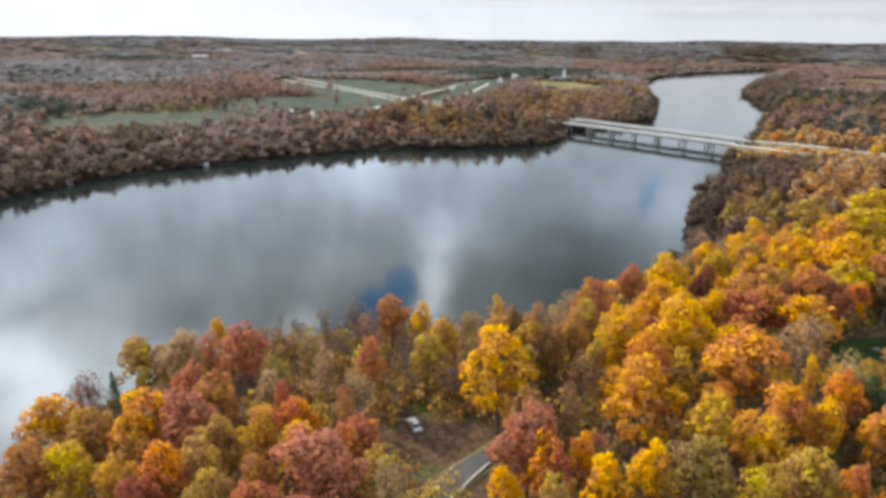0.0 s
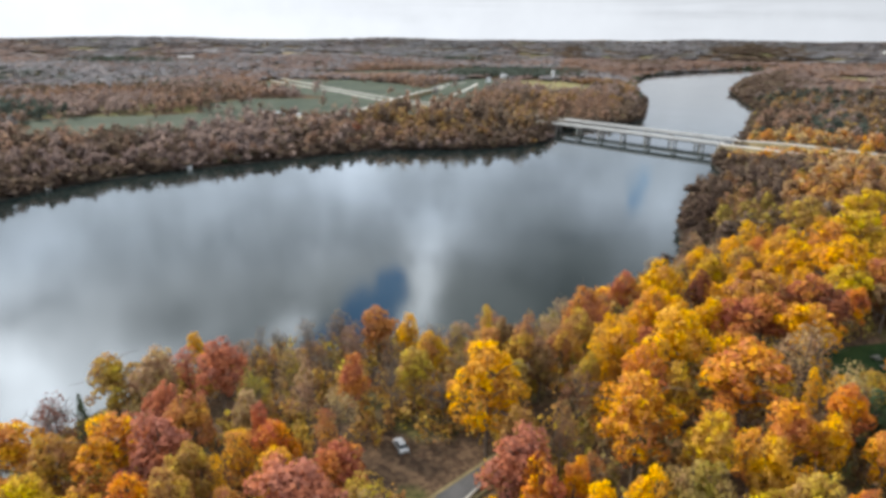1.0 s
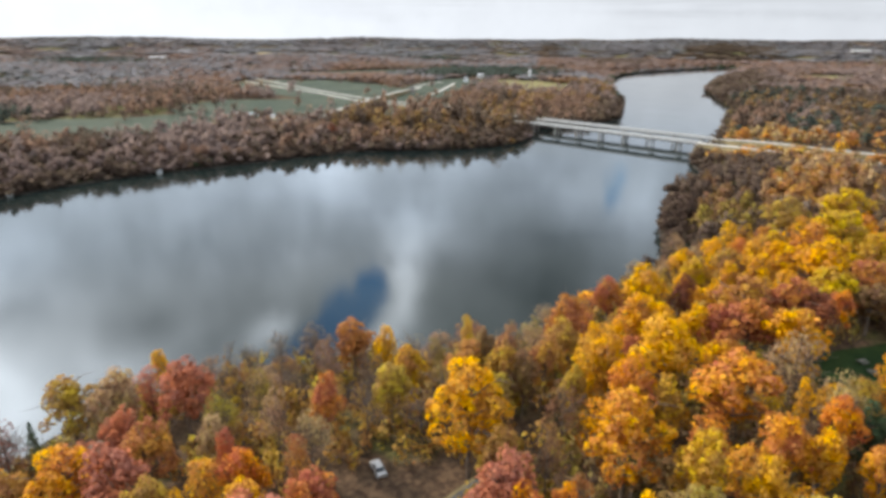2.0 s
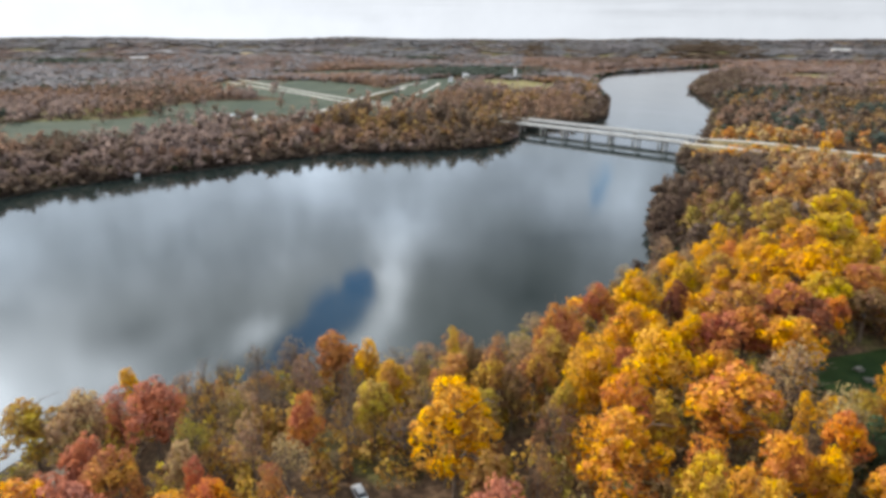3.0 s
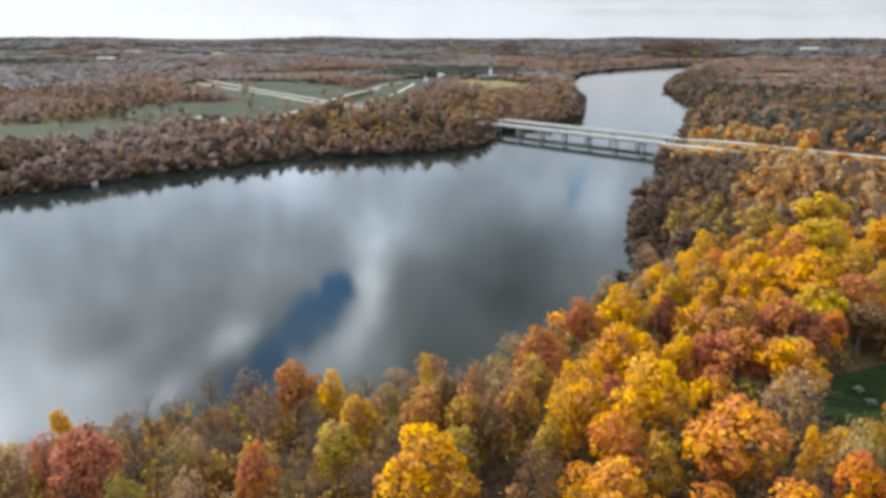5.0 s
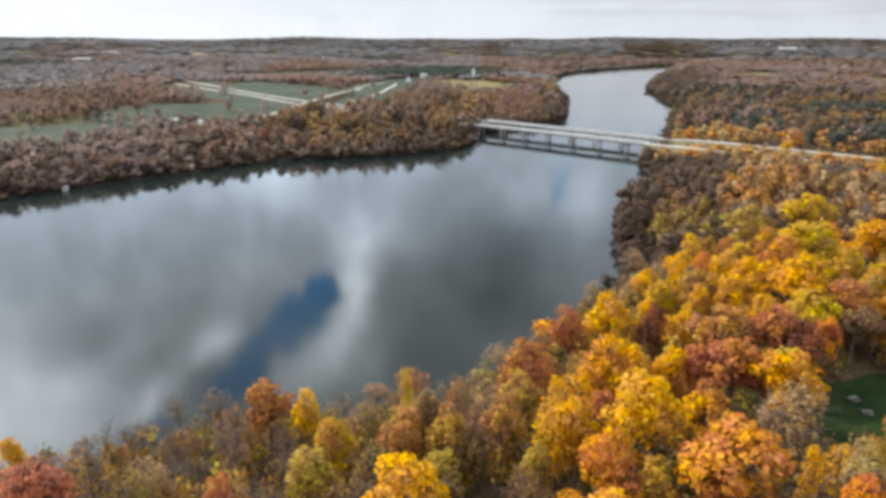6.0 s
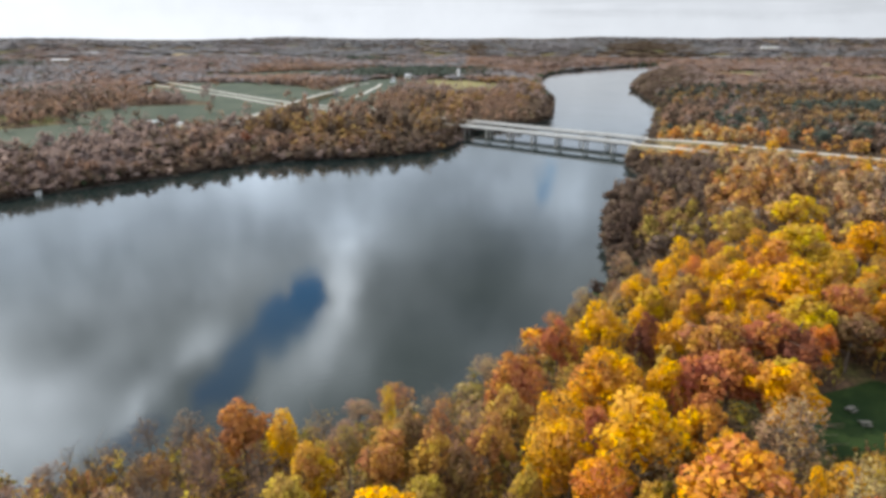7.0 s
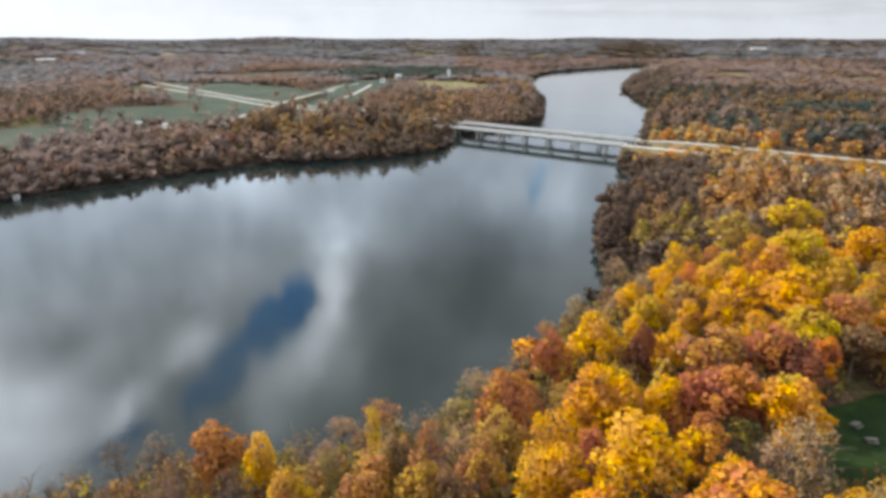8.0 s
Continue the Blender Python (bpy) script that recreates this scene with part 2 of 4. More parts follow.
def water_shade(n):
    p = place(n)
    node = n.add("ShaderNodeBsdfPrincipled")
    silt = n.ramp(n.noise(p, 0.01, 3).outputs["Fac"], 0.35, 0.65)
    n.link(n.mix(silt, (0.010, 0.016, 0.016, 1), (0.018, 0.025, 0.023, 1)), node.inputs["Base Color"])
    n.link(n.ramp(n.noise(p, 0.02, 3).outputs["Fac"], 0.35, 0.7, 0.05, 0.10), node.inputs["Roughness"])
    node.inputs["IOR"].default_value = 1.333
    ripple = n.noise(p, 0.8, 3).outputs["Fac"]
    n.link(bumped(n, ripple, 0.05, 0.12), node.inputs["Normal"])
    return node.outputs[0]


ground_mat = material("leaf_litter_and_grass", ground_shade)
water_mat = material("lake_water", water_shade)

# ---- ground and water ----
# the lake's shore, from behind the camera along the near bank, past the point and the bridge, round the far reach and back along the far bank
SHORE = ((-150, -400), (-118, -150), (-92, 0), (-78, 60), (-76, 88), (-72, 112), (-58, 132), (-36, 139), (-16, 146), (4, 145), (24, 150), (44, 164), (62, 182),
         (88, 206), (98, 232), (104, 250), (121, 287), (140, 318), (162, 336), (170, 350), (173, 372), (185, 400), (205, 426), (252, 500), (318, 620), (358, 690), (405, 830),
         (475, 1000), (640, 1270), (860, 1640), (640, 1500), (470, 1350), (375, 1160), (300, 930), (266, 780), (225, 660), (196, 590), (150, 562), (106, 528),
         (90, 480), (66, 450), (23, 435), (-38, 429), (-88, 398), (-137, 367))
SHORE_LEFT = ((-177, 336), (-202, 299), (-214, 258), (-228, 190), (-240, 80), (-290, -100), (-360, -400))


def smooth_ring(points, steps):
    """A closed Catmull-Rom curve through the points."""
    p = np.array(points, float)
    a, b, c, d = np.roll(p, 1, 0), p, np.roll(p, -1, 0), np.roll(p, -2, 0)
    out = []
    for k in range(steps):
        u = k / steps
        out.append(0.5 * (2 * b + (c - a) * u + (2 * a - 5 * b + 4 * c - d) * u**2 + (3 * b - a - 3 * c + d) * u**3))
    return np.stack(out, 1).reshape(-1, 2)


shore = smooth_ring(SHORE + SHORE_LEFT, 4)


def inland(x, y):
    """Metres from the shore: above 0 on land, below 0 on the lake."""
    x, y = np.asarray(x, float), np.asarray(y, float)
    best, inside = np.full(x.shape, 1e9), np.zeros(x.shape, bool)
    for (ax, ay), (bx, by) in zip(shore, np.roll(shore, -1, 0)):
        dx, dy = bx - ax, by - ay
        u = np.clip(((x - ax) * dx + (y - ay) * dy) / (dx * dx + dy * dy + 1e-9), 0, 1)
        best = np.minimum(best, np.hypot(x - ax - u * dx, y - ay - u * dy))
        if dy:
            inside ^= ((ay > y) != (by > y)) & (x < ax + (y - ay) / dy * dx)
    return np.where(inside, -best, best)


def smooth(v, low, high):
    u = np.clip((np.asarray(v, float) - low) / (high - low), 0, 1)
    return u * u * (3 - 2 * u)


def ground_height(x, y, d=None):
    x, y = np.asarray(x, float), np.asarray(y, float)
    d = inland(x, y) if d is None else d
    r = np.hypot(x, y)
    bank = np.where(d > 0, 0.25 + 1.0 * (1 - np.exp(-np.maximum(d, 0) / 3)), np.maximum(-4, 0.3 * d) - 0.15)
    rise = 6.0 * smooth(d, 2, 60)
    roll = smooth(d, 40, 300) * (2.5 * np.sin(x / 130 + 1) * np.cos(y / 170) + 1.5 * np.sin((x + y) / 61))
    hills = 5 * smooth(d, 30, 120) * np.exp(-((x + 70) ** 2 + (y - 760) ** 2) / 230**2) + smooth(d, 50, 500) * 44 * smooth(r, 900, 4700) ** 1.2
    swell = smooth(r, 1200, 2600) * smooth(d, 50, 400) * (6 * np.sin(x / 310 + y / 530) + 4 * np.sin(x / 190 - y / 410 + 2))
    return bank + rise + roll + hills + swell


def mesh_object(name, verts, faces, mats, index=None, parent=None, shade_smooth=False, normals=None):
    """A mesh object from arrays; all faces have the same number of corners. normals: one for each vertex, where foliage is shaded as a whole crown."""
    verts, faces = np.asarray(verts, np.float32), np.asarray(faces, np.int32)
    me = bpy.data.meshes.new(name)
    me.vertices.add(len(verts))
    me.vertices.foreach_set("co", verts.ravel())
    me.loops.add(faces.size)
    me.loops.foreach_set("vertex_index", faces.ravel())
    me.polygons.add(len(faces))
    me.polygons.foreach_set("loop_start", np.arange(0, faces.size, faces.shape[1], dtype=np.int32))
    for mat in mats if isinstance(mats, (list, tuple)) else [mats]:
        me.materials.append(mat)
    if index is not None:
        me.polygons.foreach_set("material_index", np.asarray(index, np.int32))
    me.polygons.foreach_set("use_smooth", np.full(len(faces), shade_smooth or normals is not None))
    me.update(calc_edges=True)
    me.validate()
    if normals is not None:
        me.normals_split_custom_set_from_vertices(normals)
    ob = new(name, me)
    ob.parent = parent
    return ob


def grid_faces(nx, ny):
    i = np.arange((nx - 1) * (ny - 1))
    a = i // (nx - 1) * nx + i % (nx - 1)
    return np.stack([a, a + 1, a + nx + 1, a + nx], 1)


def steps_out(low, high, fine_low, fine_high, fine, growth=1.09):
    """Grid lines: even between fine_low and fine_high, widening outwards."""
    inner = list(np.arange(fine_low, fine_high + 0.1, fine))
    step, v, left = fine, fine_low, []
    while v > low:
        step *= growth
        v -= step
        left.append(v)
    step, v, right = fine, inner[-1], []
    while v < high:
        step *= growth
        v += step
        right.append(v)
    return np.array(left[::-1] + inner + right)


gx, gy = steps_out(-4900, 4900, -230, 330, 4.0, 1.06), steps_out(-4900, 4850, 20, 560, 4.0, 1.06)
px, py = np.meshgrid(gx, gy)
ground = mesh_object("ground", np.stack([px, py, ground_height(px, py)], -1).reshape(-1, 3), grid_faces(len(gx), len(gy)), ground_mat, shade_smooth=True)
tagged(ground, "rolling land with brown leaf litter and rough grass", "ground", kind="structure")

lake = mesh_object("water", [(-700, -450, 0), (1000, -450, 0), (1000, 1800, 0), (-700, 1800, 0)], [(0, 1, 2, 3)], water_mat)
tagged(lake, "calm grey lake water reflecting broken clouds", "lake", kind="structure")

# ---- fields and lawn ----
FIELDS = []


def field(name, mat, label, cx, cy, rx, ry, turn, category="field"):
    """A clearing: a thin sheet of grass laid over the ground, with a wavy edge."""
    FIELDS.append((cx, cy, rx, ry, radians(turn)))
    rings, spokes = 14, 48
    c, s = math.cos(radians(turn)), math.sin(radians(turn))
    pts = []
    for i in range(rings + 1):
        for k in range(spokes):
            a = 2 * math.pi * k / spokes
            w = (i / rings) * (1 + 0.10 * math.sin(3 * a + cx) + 0.07 * math.sin(7 * a + cy))
            u, v = rx * w * math.copysign(abs(math.cos(a)) ** 0.6, math.cos(a)), ry * w * math.copysign(abs(math.sin(a)) ** 0.6, math.sin(a))
            pts.append((cx + c * u - s * v, cy + s * u + c * v))
    p = np.array(pts)
    lift = 0.12 + 0.0006 * np.hypot(p[:, 0], p[:, 1])
    verts = np.column_stack([p, ground_height(p[:, 0], p[:, 1]) + lift])
    faces = [(i * spokes + k, i * spokes + (k + 1) % spokes, (i + 1) * spokes + (k + 1) % spokes, (i + 1) * spokes + k) for i in range(rings) for k in range(spokes)]
    ob = mesh_object(name, verts, faces, mat, shade_smooth=True)
    return tagged(ob, label, category, kind="structure")


def in_field(x, y, margin=1.0):
    hit = np.zeros(np.shape(x), bool)
    for cx, cy, rx, ry, turn in FIELDS:
        c, s = math.cos(turn), math.sin(turn)
        u, v = (x - cx) * c + (y - cy) * s, -(x - cx) * s + (y - cy) * c
        hit |= (np.abs(u / rx) ** 2.6 + np.abs(v / ry) ** 2.6) < margin
    return hit


field("lawn", shaded_lawn_grass, "short green lawn among autumn trees, tree shade in its colour", 103, 120.5, 20, 11, 18, "lawn")
FIELDS.append((-1, 87, 8.5, 10.5, 0.0))
FIELDS.append((4, 78, 4.5, 6, 0.0))
FIELDS.append((-55.5, 101, 5, 7, 0.6))
FIELDS.append((24, 107, 6, 6, 0.0))
field("field", field_green, "flat grey-green pasture behind a strip of lakeside trees", -238, 492, 74, 60, 25)
field("field", field_green, "green pasture beside the highway junction", -120, 815, 245, 85, 124)
field("field", field_green, "green pasture beside the highway junction", 55, 880, 165, 45, 76)
field("field", field_green, "dark green pasture between the lakeside woods and the highway", -95, 615, 112, 72, 15)
FIELDS.append((12, 655, 55, 40, radians(132)))
field("field", field_mown, "yellow-green mown field beyond the woods", 165, 905, 62, 110, 0)
field("field", field_dry, "pale stubble field far off", -415, 2110, 85, 75, 0)
field("field", field_dry, "pale stubble field far off", 1090, 1395, 95, 40, -35)
field("field", field_mown, "yellow-green mown field beyond the woods", 845, 925, 60, 36, 40)
field("field", field_dry, "pale stubble field far off", 1750, 2300, 260, 70, -35)
field("field", field_mown, "yellow-green mown field beyond the woods", 740, 1100, 45, 60, -35)
field("field", field_green, "flat green pasture far off", -120, 1230, 120, 60, 0)

# ---- highway ----


def path_points(points, step):
    """Points every step metres along a smooth open line; the height is kept."""
    p = np.array(points, float)
    p = np.vstack([2 * p[0] - p[1], p, 2 * p[-1] - p[-2]])
    out = []
    for a, b, c, d in zip(p, p[1:], p[2:], p[3:]):
        k = max(1, round(np.linalg.norm(c - b) / step))
        u = np.arange(k)[:, None] / k
        out.append(0.5 * (2 * b + (c - a) * u + (2 * a - 5 * b + 4 * c - d) * u**2 + (3 * b - a - 3 * c + d) * u**3))
    return np.vstack(out + [p[-2:-1]])


ROADS = []


def road(label, points, width, mat=None, offset=0.0, thick=0.25, toe=4.0, clear=3.0):
    """A road: a slab of pavement on an embankment with grassy slopes; points are (x, y, z)."""
    p = path_points(points, 12)
    t = np.gradient(p[:, :2], axis=0)
    t /= np.linalg.norm(t, axis=1, keepdims=True)
    side = np.stack([t[:, 1], -t[:, 0]], 1)
    mid = p[:, :2] + offset * side
    z = np.maximum(p[:, 2], ground_height(mid[:, 0], mid[:, 1]) + 0.5)
    ROADS.append((mid, width / 2 + clear))
    k, half = len(p), width / 2

    def line(out, height):
        return np.column_stack([mid + out * side, height])

    def strip(rows):
        verts = np.vstack(rows)
        n = len(rows)
        faces = [(a * k + i, a * k + i + 1, (a + 1) * k + i + 1, (a + 1) * k + i) for a in range(n - 1) for i in range(k - 1)]
        return verts, faces

    foot = [ground_height(*(mid + s * (half + toe) * side).T) - 0.4 for s in (-1, 1)]
    foot = [np.minimum(f, z - 0.3) for f in foot]
    bank = mesh_object("embankment", *strip([line(-half - toe, foot[0]), line(-half - 0.8, z - 0.05), line(half + 0.8, z - 0.05), line(half + toe, foot[1])]), verge)
    tagged(bank, "road embankment covered with dry grass", "embankment", kind="structure")
    slab = mesh_object("road", *strip([line(-half, z - 0.05), line(-half, z + thick), line(half, z + thick), line(half, z - 0.05)]), mat or pale_concrete)
    return tagged(slab, label, "road", kind="structure")


BR0, BRU = np.array((197.0, 421.0)), np.array((-0.670, 0.742))      # the near bridge's end on the near shore, and its direction
BRN = np.array((0.742, 0.670))                                      # across, away from the near bridge
SPAN, GAP, DECK = 150.0, 25.0, 6.9
E0 = BR0 + SPAN * BRU
for shift in (0, GAP):
    a, b = BR0 + shift * BRN, E0 + shift * BRN
    up = 1.6 if shift else 0.2
    road("pale concrete carriageway of a divided highway", [(*(a - 900 * BRU), 18), (*(a - 420 * BRU), 10 + up), (*(a - 140 * BRU), DECK + 0.3 + up), (*(a - 40 * BRU), DECK + up), (*a, DECK - 0.25)],
         5.2, concrete, toe=6, clear=5 if shift else 3)
FAR_WAYS = {0: [(0, 628, 10), (-51, 669, 10.7), (-106, 756, 11), (-171, 860, 10), (-256, 1010, 8)],
            GAP: [(30, 630, 10), (-8, 659, 10.3), (-38, 687, 10.5), (-112, 795, 11), (-201, 967, 9), (-301, 1143, 8)]}
for shift, beyond in FAR_WAYS.items():
    b = E0 + shift * BRN
    road("pale concrete carriageway of a divided highway", [(*b, DECK - 0.25), (*(b + 55 * BRU), 7.8)] + beyond, 4.4, concrete, clear=3.0, toe=1.4)
road("pale side road crossing the highway on a low bank", [(-82, 515, 9), (-65, 554, 13.5), (-47, 616, 14.6), (-21, 707, 15), (0, 768, 14.5), (14, 820, 11)], 3.8, concrete, toe=1.5)
road("pale slip road beside the highway junction", [(0, 690, 11), (9, 706, 11), (32, 757, 12), (55, 860, 12.3), (64, 925, 11)], 3.8, concrete, toe=1.5)
road("narrow pale lane beside the highway junction", [(4, 812, 12.5), (20, 865, 12.5), (48, 947, 11)], 3.0, concrete, toe=1.2)
road("pale farm track beside pasture", [(-128, 548, 9.5), (-112, 536, 9.5), (-92, 518, 9.5)], 4)
road("narrow worn asphalt drive in a clearing", [(-9, 60, 6.2), (-2, 73.5, 6.2), (2.8, 81.5, 6.2), (13, 91, 6.2)], 3.6, asphalt, thick=0.12, toe=1.5, clear=1.0)


def near_road(x, y):
    hit = np.zeros(np.shape(x), bool)
    for mid, reach in ROADS:
        for mx, my in mid:
            hit |= (x - mx) ** 2 + (y - my) ** 2 < reach**2
    return hit


# ---- bridge ----


def part(name, bm, mat, parent, label=""):
    me = bpy.data.meshes.new(name)
    bm.to_mesh(me)
    bm.free()
    me.materials.append(mat)
    ob = new(name, me)
    ob.parent = parent
    return tagged(ob, label)


def box(bm, x0, x1, y0, y1, z0, z1, bevel=0.0):
    m = Matrix.LocRotScale(((x0 + x1) / 2, (y0 + y1) / 2, (z0 + z1) / 2), None, (x1 - x0, y1 - y0, z1 - z0))
    geo = bmesh.ops.create_cube(bm, size=1.0, matrix=m)
    if bevel:
        edges = list({e for v in geo["verts"] for e in v.link_edges})
        bmesh.ops.bevel(bm, geom=edges, offset=bevel, segments=1, affect="EDGES")
    return bm


def rod(bm, a, b, r0, r1, sides=8):
    """A tapered rod from a to b."""
    a, b = Vector(a), Vector(b)
    m = Matrix.Translation((a + b) / 2) @ (b - a).to_track_quat("Z", "Y").to_matrix().to_4x4()
    bmesh.ops.create_cone(bm, cap_ends=True, segments=sides, radius1=r0, radius2=r1, depth=(b - a).length, matrix=m)
    return bm


def bridge(first):
    """A girder bridge along +x, from 0 to SPAN, its first pier that far along; z = 0 is the water."""
    ob = new("bridge")
    w = 4.3
    part("deck", box(bmesh.new(), -1, SPAN + 1, -w, w, DECK - 0.3, DECK, 0.05), deck_concrete, ob, "worn grey concrete deck")
    for y in (-3.3, -1.1, 1.1, 3.3):
        part("girder", box(box(box(bmesh.new(), 0, SPAN, y - 0.1, y + 0.1, DECK - 0.95, DECK - 0.3), 0, SPAN, y - 0.25, y + 0.25, DECK - 1.0, DECK - 0.95),
                           0, SPAN, y - 0.25, y + 0.25, DECK - 0.35, DECK - 0.3), steel, ob, "weathered steel girder")
    for y in (-w, w):
        s = 1 if y > 0 else -1
        part("parapet", box(bmesh.new(), -1, SPAN + 1, min(y, y - 0.35 * s), max(y, y - 0.35 * s), DECK - 0.32, DECK + 0.85, 0.04), barrier_white, ob, "pale concrete barrier")
        part("rail", rod(bmesh.new(), (-1, y - 0.17 * s, DECK + 1.15), (SPAN + 1, y - 0.17 * s, DECK + 1.15), 0.05, 0.05), steel, ob)
        for x in np.arange(0, SPAN + 1, 6.0):
            part("rail_post", box(bmesh.new(), x - 0.06, x + 0.06, y - 0.17 * s - 0.06, y - 0.17 * s + 0.06, DECK + 0.84, DECK + 1.15), steel, ob)
    for x in np.arange(first, SPAN - 5, 20.6):
        bent = part("pier_cap", box(bmesh.new(), x - 0.7, x + 0.7, -4.2, 4.2, DECK - 1.8, DECK - 1.01, 0.12), concrete, ob)
        for y in (-2.9, 2.9):
            part("column", rod(bmesh.new(), (x, y, -4.5), (x, y, DECK - 1.8), 0.55, 0.55, 14), concrete, bent)
    for x in (-0.8, SPAN + 0.8):
        part("abutment", box(bmesh.new(), x - 1.2, x + 1.2, -5.0, 5.0, -2.5, DECK - 1.01, 0.1), concrete, ob)
    return tagged(ob, "concrete and steel highway bridge on paired columns", "bridge", "twin highway bridges")


def bridge_pose(shift):
    x, y = BR0 + shift * BRN
    return pose(x, y, 0, 0, 0, math.degrees(math.atan2(BRU[1], BRU[0])))


bridge(12.4).matrix_basis = bridge_pose(0)
bridge(7.0).matrix_basis = bridge_pose(GAP)

# ---- trees ----


def tube(path, radii, sides=6):
    """Vertices and quads of a tube along a path."""
    path, verts, faces = np.asarray(path, float), [], []
    for i, (p, r) in enumerate(zip(path, radii)):
        t = path[min(i + 1, len(path) - 1)] - path[max(i - 1, 0)]
        t /= np.linalg.norm(t) + 1e-9
        u = np.cross(t, (0.3, 0.9, 0.1))
        u /= np.linalg.norm(u)
        v = np.cross(t, u)
        verts += [p + r * (math.cos(a) * u + math.sin(a) * v) for a in np.arange(sides) * 2 * math.pi / sides]
    for i in range(len(path) - 1):
        for k in range(sides):
            a, b = i * sides + k, i * sides + (k + 1) % sides
            faces.append((a, b, b + sides, a + sides))
    return np.array(verts), np.array(faces)


def joined(pieces):
    verts, faces, start = [], [], 0
    for v, f in pieces:
        verts.append(v)
        faces.append(f + start)
        start += len(v)
    return np.vstack(verts), np.vstack(faces)


def crown_normals(rng, p, way, middle=0.42, rough=0.22):
    """How the leaf clumps of a crown catch the light: by their lobe and by the crown as a whole. One normal for each corner of the scraps."""
    whole = (p - (0, 0, middle)) / (1, 1, 0.55)
    whole /= np.linalg.norm(whole, axis=1, keepdims=True) + 1e-9
    nrm = 0.55 * way + 0.45 * whole + (0, 0, 0.12) + rng.normal(0, rough, p.shape)
    nrm /= np.linalg.norm(nrm, axis=1, keepdims=True) + 1e-9
    return np.repeat(nrm, 4, 0)


def leaf_quads(rng, centre, out, size, jitter=0.55):
    """Clumps of leaves: a bent four-cornered scrap at each centre, facing roughly outwards."""
    n = len(centre)
    nrm = out + rng.normal(0, jitter, (n, 3))
    nrm /= np.linalg.norm(nrm, axis=1, keepdims=True) + 1e-9
    u = np.cross(nrm, rng.normal(0, 1, (n, 3)))
    u /= np.linalg.norm(u, axis=1, keepdims=True) + 1e-9
    v = np.cross(nrm, u)
    s = (size * rng.uniform(0.6, 1.35, n))[:, None]
    corners = []
    for a, b, c in ((-1, -0.25, 0.22), (0.1, -0.8, -0.15), (1, 0.2, 0.22), (-0.15, 0.85, -0.15)):
        k = rng.uniform(0.65, 1.15, (n, 1))
        corners.append(centre + s * 0.62 * (a * k * u + b * k * v + c * nrm))
    verts = np.stack(corners, 1).reshape(-1, 3)
    return verts, np.arange(4 * n).reshape(n, 4)


def crown_points(rng, kind, count):
    """Places of leaf clumps in a crown of height 1 and half-width 1 (z from the crown's foot), with the outward way."""
    if kind == "conifer":
        z = rng.uniform(0, 1, count) ** 1.3
        a = rng.uniform(0, 2 * math.pi, count)
        r = (1 - z) * (0.75 + 0.25 * np.sin(9 * a + 14 * z)) * rng.uniform(0.7, 1.05, count) + 0.03
        p = np.stack([r * np.cos(a), r * np.sin(a), z], 1)
        return p, np.stack([np.cos(a), np.sin(a), 0.3 + 0 * a], 1)
    lobes = []
    if kind == "tall":
        for i, z in enumerate(np.linspace(0.12, 0.88, 11)):
            a = 2.4 * i + rng.uniform(-0.5, 0.5)
            w = 0.42 * math.sin(math.pi * min(0.93, z * 0.8 + 0.15))
            lobes.append((w * math.cos(a), w * math.sin(a), z, rng.uniform(0.42, 0.6), rng.uniform(0.09, 0.14)))
    else:
        # a few rounded domes of different height, each a cluster of small lobes, with some low and stray ones
        domes = int(rng.integers(3, 6))
        turn = rng.uniform(0, 6.28)
        for k in range(domes):
            a = turn + 2 * math.pi * k / domes + rng.uniform(-0.4, 0.4)
            off = rng.uniform(0.28, 0.5) if k else 0.08
            size = rng.uniform(0.42, 0.58) if k else 0.55
            crest = rng.uniform(0.66, 0.88) if k else 0.98
            for i in range(10):
                z = 1 - (i + 0.5) / 10 * 1.3
                b = 2.4 * i + rng.uniform(-0.6, 0.6)
                r = 0.72 * size * math.sqrt(max(0.0, 1 - z * z)) * rng.uniform(0.75, 1.2)
                lobes.append((off * math.cos(a) + r * math.cos(b), off * math.sin(a) + r * math.sin(b), crest - 0.10 - 0.26 * (1 - z) * rng.uniform(0.8, 1.15),
                              rng.uniform(0.13, 0.25), rng.uniform(0.07, 0.12)))
        for _ in range(7):
            a, r = rng.uniform(0, 2 * math.pi), rng.uniform(0.15, 0.85)
            lobes.append((r * math.cos(a), r * math.sin(a), rng.uniform(0.05, 0.4), rng.uniform(0.16, 0.3), rng.uniform(0.07, 0.12)))
    lobes = np.array(lobes)
    weight = lobes[:, 3] ** 1.6
    pick = rng.choice(len(lobes), count, p=weight / weight.sum())
    way = rng.normal(0, 1, (count, 3))
    way[:, 2] += 0.25
    way /= np.linalg.norm(way, axis=1, keepdims=True)
    far = rng.uniform(0.55, 1.0, count) ** 0.45 * rng.uniform(0.9, 1.1, count)
    lobe = lobes[pick]
    p = lobe[:, :3] + way * far[:, None] * np.stack([lobe[:, 3], lobe[:, 3], lobe[:, 4]], 1)
    return p, way


